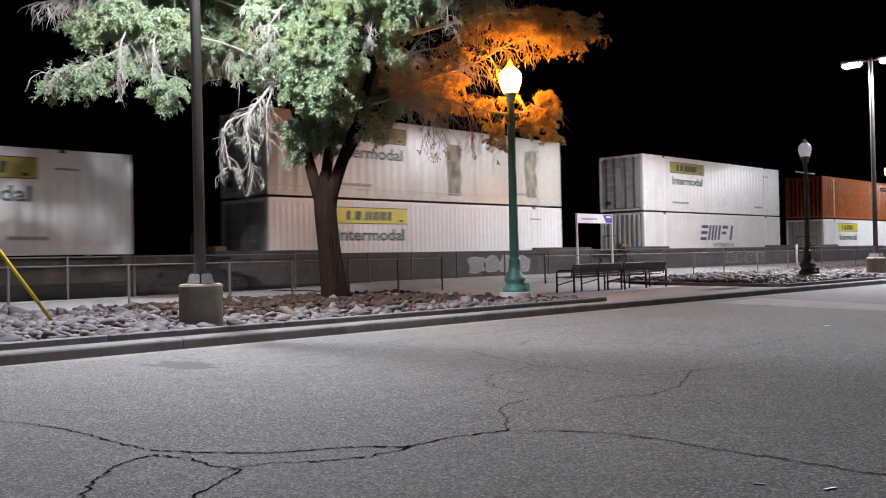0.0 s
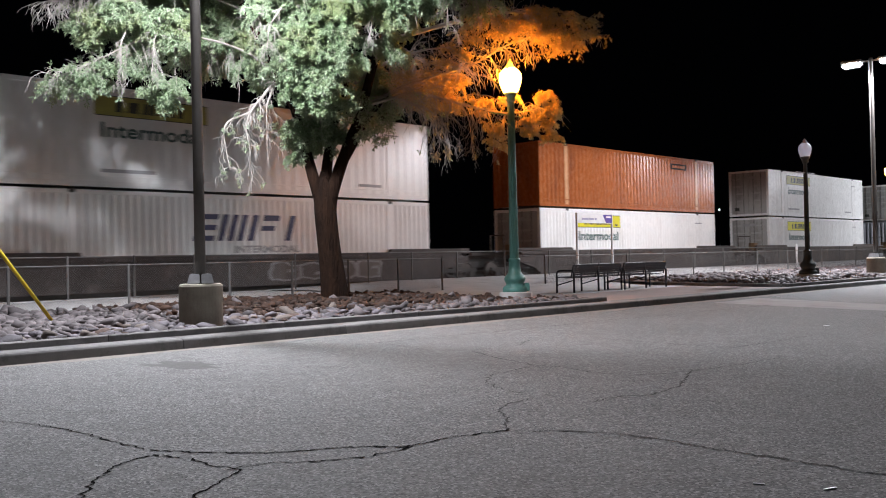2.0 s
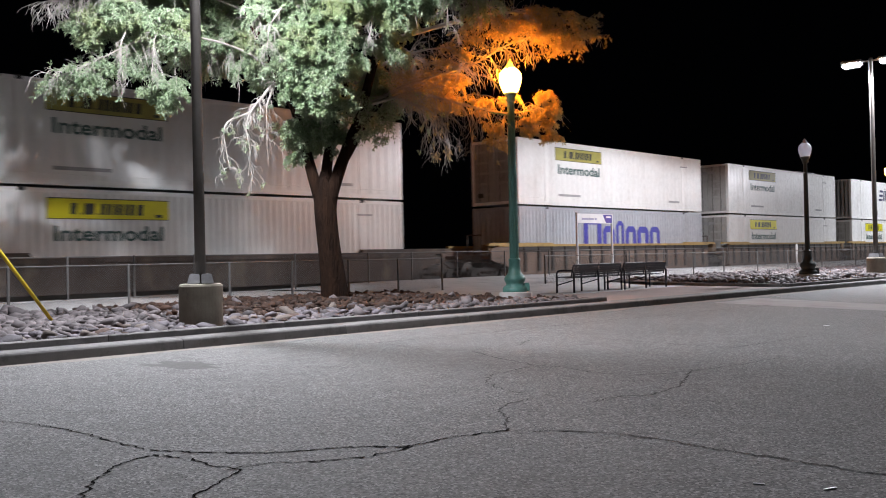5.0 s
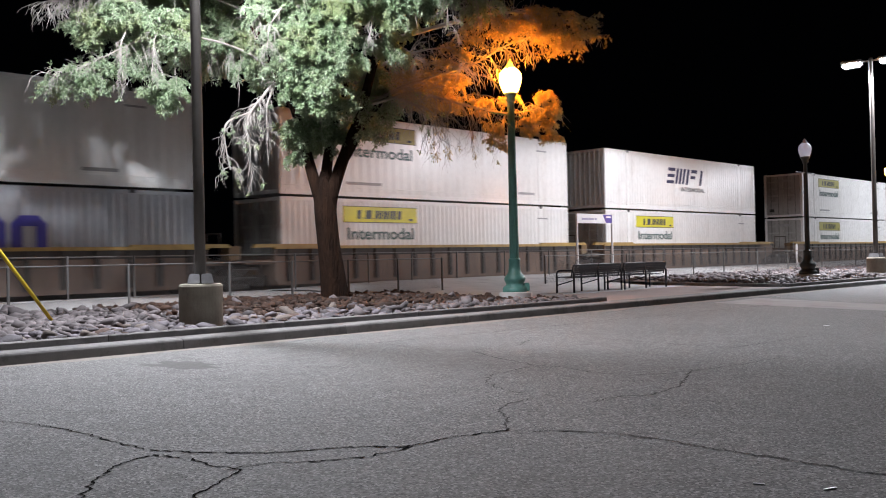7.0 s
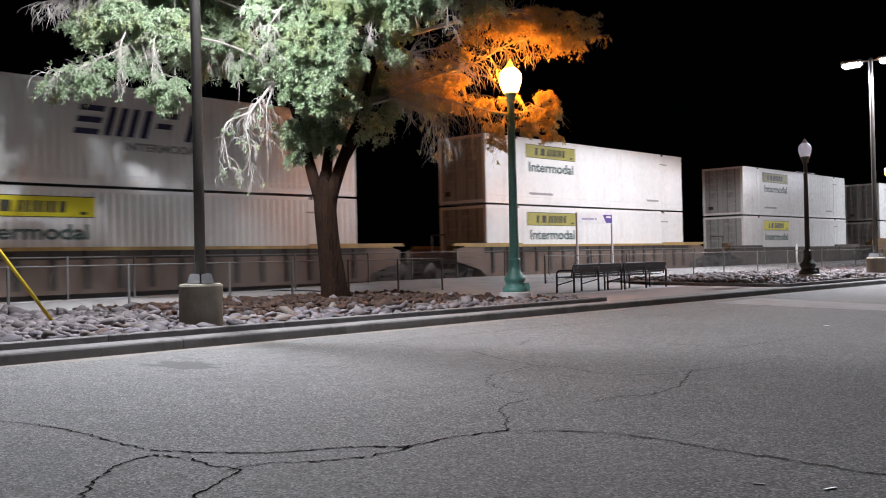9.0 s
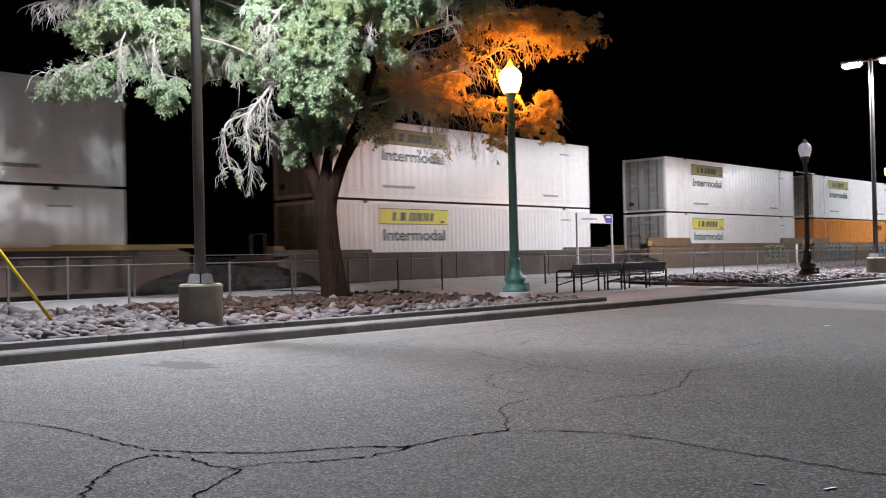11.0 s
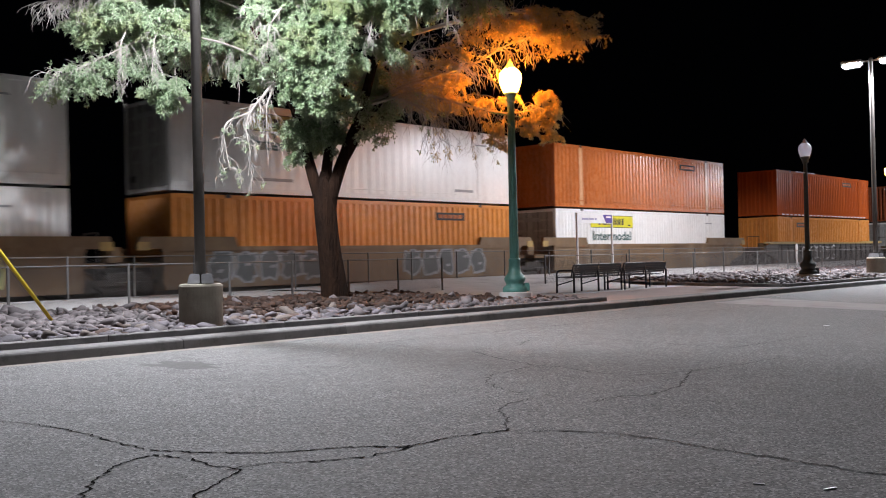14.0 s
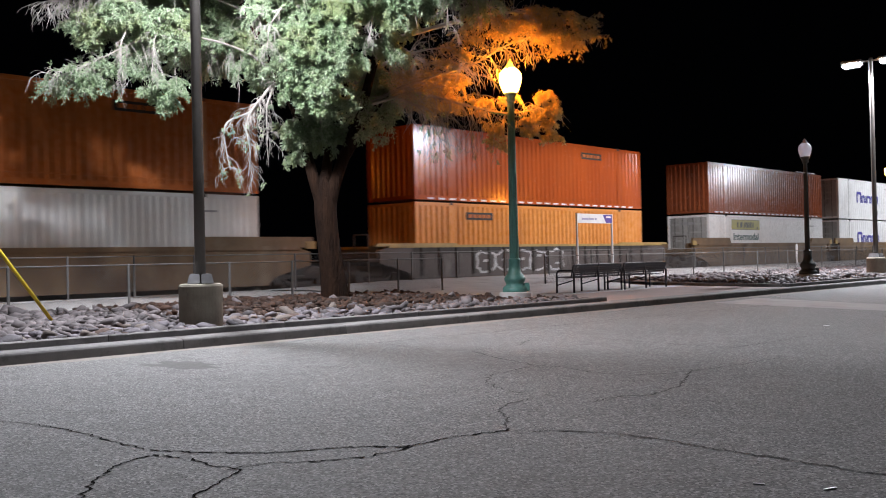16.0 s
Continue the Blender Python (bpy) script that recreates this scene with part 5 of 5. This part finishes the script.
def well_car(s0, style, mat, last, first, art=None):
    """style 0: plain low side; 1: ribbed side with a yellow top chord; 2: plain tall side with stepped ends."""
    label = {0: "brown well car with plain low sides", 1: "ribbed brown well car with a yellow top rail", 2: "tan smooth-sided well car with raised ends"}[style]
    c = thing("well_car", pose(s0, SIDE, 0.15), label, "rail car", "well cars of the train")
    MOVING.append((c, s0))
    top = {0: 1.31, 1: 1.6, 2: 1.59}[style]
    for y, far in ((CAR_Y, False), (WIDE + 0.12 - 0.06, True)):
        left = [(-2.0, 0.95), (-0.6, 0.6), (-0.25, 0.34)] if first else [(-0.35, 0.5), (-0.2, 0.34)]
        right = [(LONG + 0.25, 0.34), (LONG + 0.6, 0.6), (LONG + 2.0, 0.95)] if last else [(LONG + 0.2, 0.34), (LONG + 0.35, 0.5)]
        taper = left + right
        taper += [(LONG + 2.0, top - 0.2), (LONG + 1.4, top - 0.04)] if last else [(LONG + 0.35, top - 0.04)]
        taper += [(-1.4, top - 0.04), (-2.0, top - 0.2)] if first else [(-0.35, top - 0.04)]

        def side():
            n = len(taper)
            v = [(a, 0, b) for a, b in taper] + [(a, 0.06, b) for a, b in taper]
            f = [tuple(range(n)), tuple(range(2 * n - 1, n - 1, -1))] + [(i, n + i, n + (i + 1) % n, (i + 1) % n) for i in range(n)]
            return raw_mesh("side_wall", v, f, mat)
        part("side_wall", shared((mat.name, style, "wall", first, last), side), None, c).location = (0, y, 0)
        chord_mat = CARYELLOW if style == 1 else mat
        x_a, x_b = (-1.6 if first else -0.4), LONG + (1.6 if last else 0.4)
        chord = shared((mat.name, style, "chord", first, last), lambda: mesh_of("top_chord", boxed(x_a, x_b, -0.05, 0.1, top - (0.1 if style == 1 else 0.14), top, bevel=0.012), chord_mat))
        part("top_chord", chord, None, c).location = (0, y, 0)
        sill = shared((mat.name, "sill"), lambda: mesh_of("bottom_sill", boxed(-0.3, LONG + 0.3, -0.05, 0.12, 0.32, 0.44, bevel=0.012), mat))
        part("bottom_sill", sill, None, c).location = (0, y, 0)
        if style == 1 and not far:
            rib = shared((mat.name, "rib"), lambda: mesh_of("rib", boxed(-0.09, 0.09, -0.06, 0.01, 0.44, top - 0.1, bevel=0.008), TRUCK))
            # dark strip laid on the wall for the shade under the chord
            slot = shared((mat.name, "slot"), lambda: mesh_of("slot", boxed(-0.3, LONG + 0.3, -0.012, -0.003, top - 0.34, top - 0.1), TRUCK))
            part("slot", slot, None, c, "dark strip painting the shade under the top rail").location = (0, y, 0)
            for k in range(17):
                part("rib", rib, None, c).location = (0.2 + k * 0.98, y, 0)
    part("floor", shared((mat.name, "floor"), lambda: mesh_of("floor", boxed(-0.2, LONG + 0.2, 0.0, WIDE, 0.325, 0.345), mat)), None, c)
    h_end = {0: 0.14, 1: 0.06, 2: 0.3}[style]
    plat_mat = CARYELLOW if style == 1 else mat
    for e, single in ((0, first), (1, last)):
        out = 2.2 if single else 1.2
        deck = shared((mat.name, "deck", single), lambda: mesh_of("end_deck", boxed(-out, -0.05, 0.3, WIDE - 0.3, 1.0, 1.16, bevel=0.02), mat))
        d = part("end_deck", deck, None, c)
        d.matrix_basis = pose(0, 0, 0) if e == 0 else pose(LONG, WIDE, 0, 0, 0, 180)

        def block():
            bm = bmesh.new()
            pts = [(-out, top - 0.05), (2.3, top - 0.05), (2.15, top + h_end), (-out + 0.1, top + h_end)]
            lo = [bm.verts.new((a, CAR_Y - 0.03, b)) for a, b in pts]
            hi = [bm.verts.new((a, CAR_Y + 0.11, b)) for a, b in pts]
            for i in range(4):
                bm.faces.new((lo[i], lo[(i + 1) % 4], hi[(i + 1) % 4], hi[i]))
            bm.faces.new(lo[::-1])
            bm.faces.new(hi)
            if e:
                bmesh.ops.transform(bm, matrix=Matrix.Translation((LONG, 0, 0)) @ Matrix.Diagonal((-1, 1, 1, 1)), verts=bm.verts)
            bmesh.ops.recalc_face_normals(bm, faces=bm.faces)
            return mesh_of("end_block", bm, plat_mat)
        part("end_block", shared((mat.name, style, "block", e, single), block), None, c)
        if style == 2:
            plate_me = shared(("ymark", e, single), lambda: mesh_of("marker_plate", boxed(*((-out, -out + 0.4) if e == 0 else (LONG + out - 0.4, LONG + out)), CAR_Y - 0.05, CAR_Y - 0.02, top - 0.1, top + 0.15, bevel=0.005), CARYELLOW))
            part("marker_plate", plate_me, None, c, "yellow marker plate")
        part("bulkhead", shared((mat.name, "bulk"), lambda: mesh_of("bulkhead", boxed(-0.16, -0.1, 0.1, WIDE - 0.1, 0.3, 1.3), mat)), None, c).location = (0, 0, 0) if e == 0 else (LONG + 0.26, 0, 0)
    # ladder, brake box and hand-rails at the ends
    for x in (-1.55, LONG + 1.25):
        for k in range(3):
            part("ladder_rung", shared("rung", lambda: mesh_of("ladder_rung", rodded((0, -0.2, 0), (0.42, -0.2, 0), 0.014, seg=6), GALV)), None, c).location = (x, 0, 0.6 + 0.26 * k)
    part("hand_rail", shared("hrail", lambda: mesh_of("hand_rail", rod(rod(rodded((-2.2, 0.25, 1.1), (-2.2, 0.25, 2.0), 0.025, seg=6), (-2.2, 1.0, 1.1), (-2.2, 1.0, 2.0), 0.025, seg=6), (-2.2, 0.25, 2.0), (-2.2, 1.0, 2.0), 0.025, seg=6), CARYELLOW if style else BOXBROWN)), None, c)
    part("brake_box", shared("brake", lambda: mesh_of("brake_box", boxed(-2.0, -1.55, 0.05, 0.45, 1.15, 1.6, bevel=0.03), BOXTAN)), None, c)
    wheel_truck(c, -1.62 if not first else -1.8)
    if last:
        wheel_truck(c, LONG + 1.8)
        part("coupler", shared("coupler", lambda: mesh_of("coupler", boxed(LONG + 2.4, LONG + 3.45, 1.16, 1.44, 0.66, 0.92, bevel=0.03), TRUCK)), None, c)
    if first:
        part("coupler", shared("coupler0", lambda: mesh_of("coupler", boxed(-3.45, -2.4, 1.16, 1.44, 0.66, 0.92, bevel=0.03), TRUCK)), None, c)
    else:
        part("joint", shared("joint", lambda: mesh_of("joint", boxed(-2.0, -0.1, 0.9, 1.7, 0.6, 1.0, bevel=0.03), TRUCK)), None, c)
    if art:
        graffiti(c, *art)
    return c


def flat_car(s0):
    c = thing("flat_car", pose(s0, SIDE, 0.15), "dark spine car that carries one container high", "rail car", "well cars of the train")
    MOVING.append((c, s0))
    part("deck", boxed(-2.5, LONG + 2.5, 0.3, WIDE - 0.3, 1.05, 1.36, bevel=0.03), BOXBROWN, c)
    for x in (0.0, 5.4, 10.8, LONG - 0.35):
        part("cross_bearer", boxed(x, x + 0.35, 0.0, WIDE, 1.1, 1.38, bevel=0.02), BOXBROWN, c)
    part("side_sill", boxed(-2.3, LONG + 2.3, 0.55, 0.7, 0.6, 1.06, bevel=0.02), BOXBROWN, c)
    wheel_truck(c, -1.4)
    wheel_truck(c, LONG + 1.4)
    part("coupler", boxed(LONG + 2.4, LONG + 3.4, 1.16, 1.44, 0.66, 0.92, bevel=0.03), TRUCK, c)


LOWER, UPPER = 0.5, 3.43
W_LAB = "white ribbed shipping container with a yellow logo panel"
big_word = lambda c: round_logo(c, 4.8, 1.05, 1.4, ((1.45, 1.0), (1.0, 0.72), (0.7, 0.9), (0.95, 0.72), (1.05, 0.72), (0.95, 0.72)), 0.14, LOGOBLUE, "bigblue")
blue_word = lambda c: round_logo(c, 3.5, 1.2, 0.8, ((0.95, 1.0), (0.55, 0.72), (0.25, 0.72), (0.8, 0.72), (0.6, 0.72), (0.35, 0.72), (0.4, 0.72)), 0.1, LOGOBLUE, "smallblue")
KIND = {
    "white": dict(mat=WHITE, label="white smooth shipping container with a yellow logo panel dimmed for shade", depth=0.007, ribs=0.4, decor=lambda c: yellow_logo(c, True)),
    "white_aft": dict(mat=WHITE, label="white smooth container with its yellow logo panel near one end", depth=0.007, ribs=0.4, decor=lambda c: yellow_logo(c, True, 7.05)),
    "ribbed": dict(mat=WHITE, label=W_LAB, depth=0.016, ribs=0.24, decor=yellow_logo),
    "dirty": dict(mat=DIRTYWHITE, label="stained off-white container with a faded yellow logo and brown scrawl", depth=0.007, ribs=0.4, decor=lambda c: (yellow_logo(c, True), scrawl(c))),
    "slanted": dict(mat=WHITE, label="white ribbed container with slanted navy logo bars", depth=0.018, ribs=0.24, end="ribs", decor=slanted_logo),
    "grey": dict(mat=GREY, label="grey ribbed container with bold blue logo shapes", depth=0.018, ribs=0.24, end="ribs", decor=big_word),
    "blueword": dict(mat=WHITE, label="white container with bold blue logo shapes", depth=0.02, ribs=0.4, decor=blue_word),
    "orange": dict(mat=ORANGE, label="rusty orange container with a small dark logo", depth=0.03, ribs=0.3, end="ribs", posts=PALEORANGE, decor=lambda c: small_mark(c, 11.2)),
    "brown": dict(mat=BROWN, label="rust-red ribbed shipping container", depth=0.035, ribs=0.3, end="ribs", decor=lambda c: small_mark(c, 11.4)),
    "red": dict(mat=RED, label="glossy red-orange ribbed shipping container", depth=0.03, ribs=0.3, end="ribs", decor=lambda c: (small_mark(c, 11.0), dashes(c))),
    "brown2": dict(mat=DULLRED, label="rust-red ribbed container with white reflector dashes", depth=0.03, ribs=0.3, end="ribs", decor=dashes),
    "brownpost": dict(mat=BROWN, label="rust-red ribbed container with pale stacking posts", depth=0.03, ribs=0.3, end="ribs", posts=PALEORANGE, decor=lambda c: small_mark(c, 11.4)),
    "amber": dict(mat=AMBER, label="amber-orange ribbed container with a small dark logo", depth=0.035, ribs=0.3, end="ribs", decor=lambda c: small_mark(c, 11.5)),
    "amber2": dict(mat=AMBER, label="amber-orange ribbed container with a small dark logo", depth=0.035, ribs=0.3, end="ribs", decor=lambda c: small_mark(c, 2.9)),
}


def load(s0, z, kind):
    container(s0, z, **KIND[kind])


flat_car(-2.0)
load(-2.0, 1.54, "white_aft")
# start, upper, lower, style, paint, first, last, graffiti (x0, x1, z0, z1, count, fill, outline, seed)
CARS = [
    (18.95, "dirty", "ribbed", 0, BOXDARK, True, True, (9.6, 13.6, 0.42, 1.15, 4, SPRAY[2], SPRAY[6], 1)),
    (42.15, "white", "slanted", 0, BOXDARK, True, True, (8.5, 13.5, 0.4, 1.1, 4, BOXGREY, SPRAY[2], 2)),
    (65.34, "brownpost", "ribbed", 0, BOXDARK, True, True, None),
    (88.6, "white", "ribbed", 0, BOXBROWN, True, True, None),
    (111.68, "white", "grey", 1, BOXRUST, True, False, None),
    (131.08, "white", "ribbed", 1, BOXRUST, False, False, None),
    (150.3, "slanted", "ribbed", 1, BOXRUST, False, True, None),
    (173.55, "white", "white", 1, BOXRUST, True, True, None),
    (196.95, "white", "ribbed", 0, BOXBROWN, True, True, None),
    (220.15, "white", "ribbed", 2, BOXTAN, True, False, (11.4, 14.3, 0.42, 1.5, 4, SPRAY[3], SPRAY[1], 4)),
    (239.43, "white", "amber", 2, BOXTAN, False, False, (1.2, 6.6, 0.42, 1.5, 6, SPRAY[5], SPRAY[2], 5)),
    (258.7, "orange", "ribbed", 2, BOXTAN, False, True, None),
    (282.04, "red", "amber2", 1, BOXGREY, True, True, (3.3, 9.3, 0.45, 1.4, 5, BOXGREY, SPRAY[0], 6)),
    (305.3, "brown2", "white", 2, BOXTAN, True, False, None),
    (324.5, "blueword", "blueword", 2, BOXTAN, False, True, None),
]
for s0, up, low, style, mat, first, last, art in CARS:
    car = well_car(s0, style, mat, last, first, art)
    load(s0, LOWER + (0.04 if style == 1 else 0.0), low)
    load(s0, UPPER + (0.04 if style == 1 else 0.0), up)
    if low == "amber":
        graffiti(car, 9.6, 14.2, 0.42, 1.5, 5, SPRAY[5], SPRAY[2], 15)


def motions():
    """The whole train runs by at about 16 m/s, a little faster towards the end."""
    for ob, s0 in MOVING:
        m = ob.matrix_basis.copy()
        rows = []
        for k in range(9):
            t = 2.0 * k
            rows.append((t, Matrix.Translation((-(15.891 * t + 0.00793 * t * t), 0, 0)) @ m))
        walk(ob, rows)


motions()
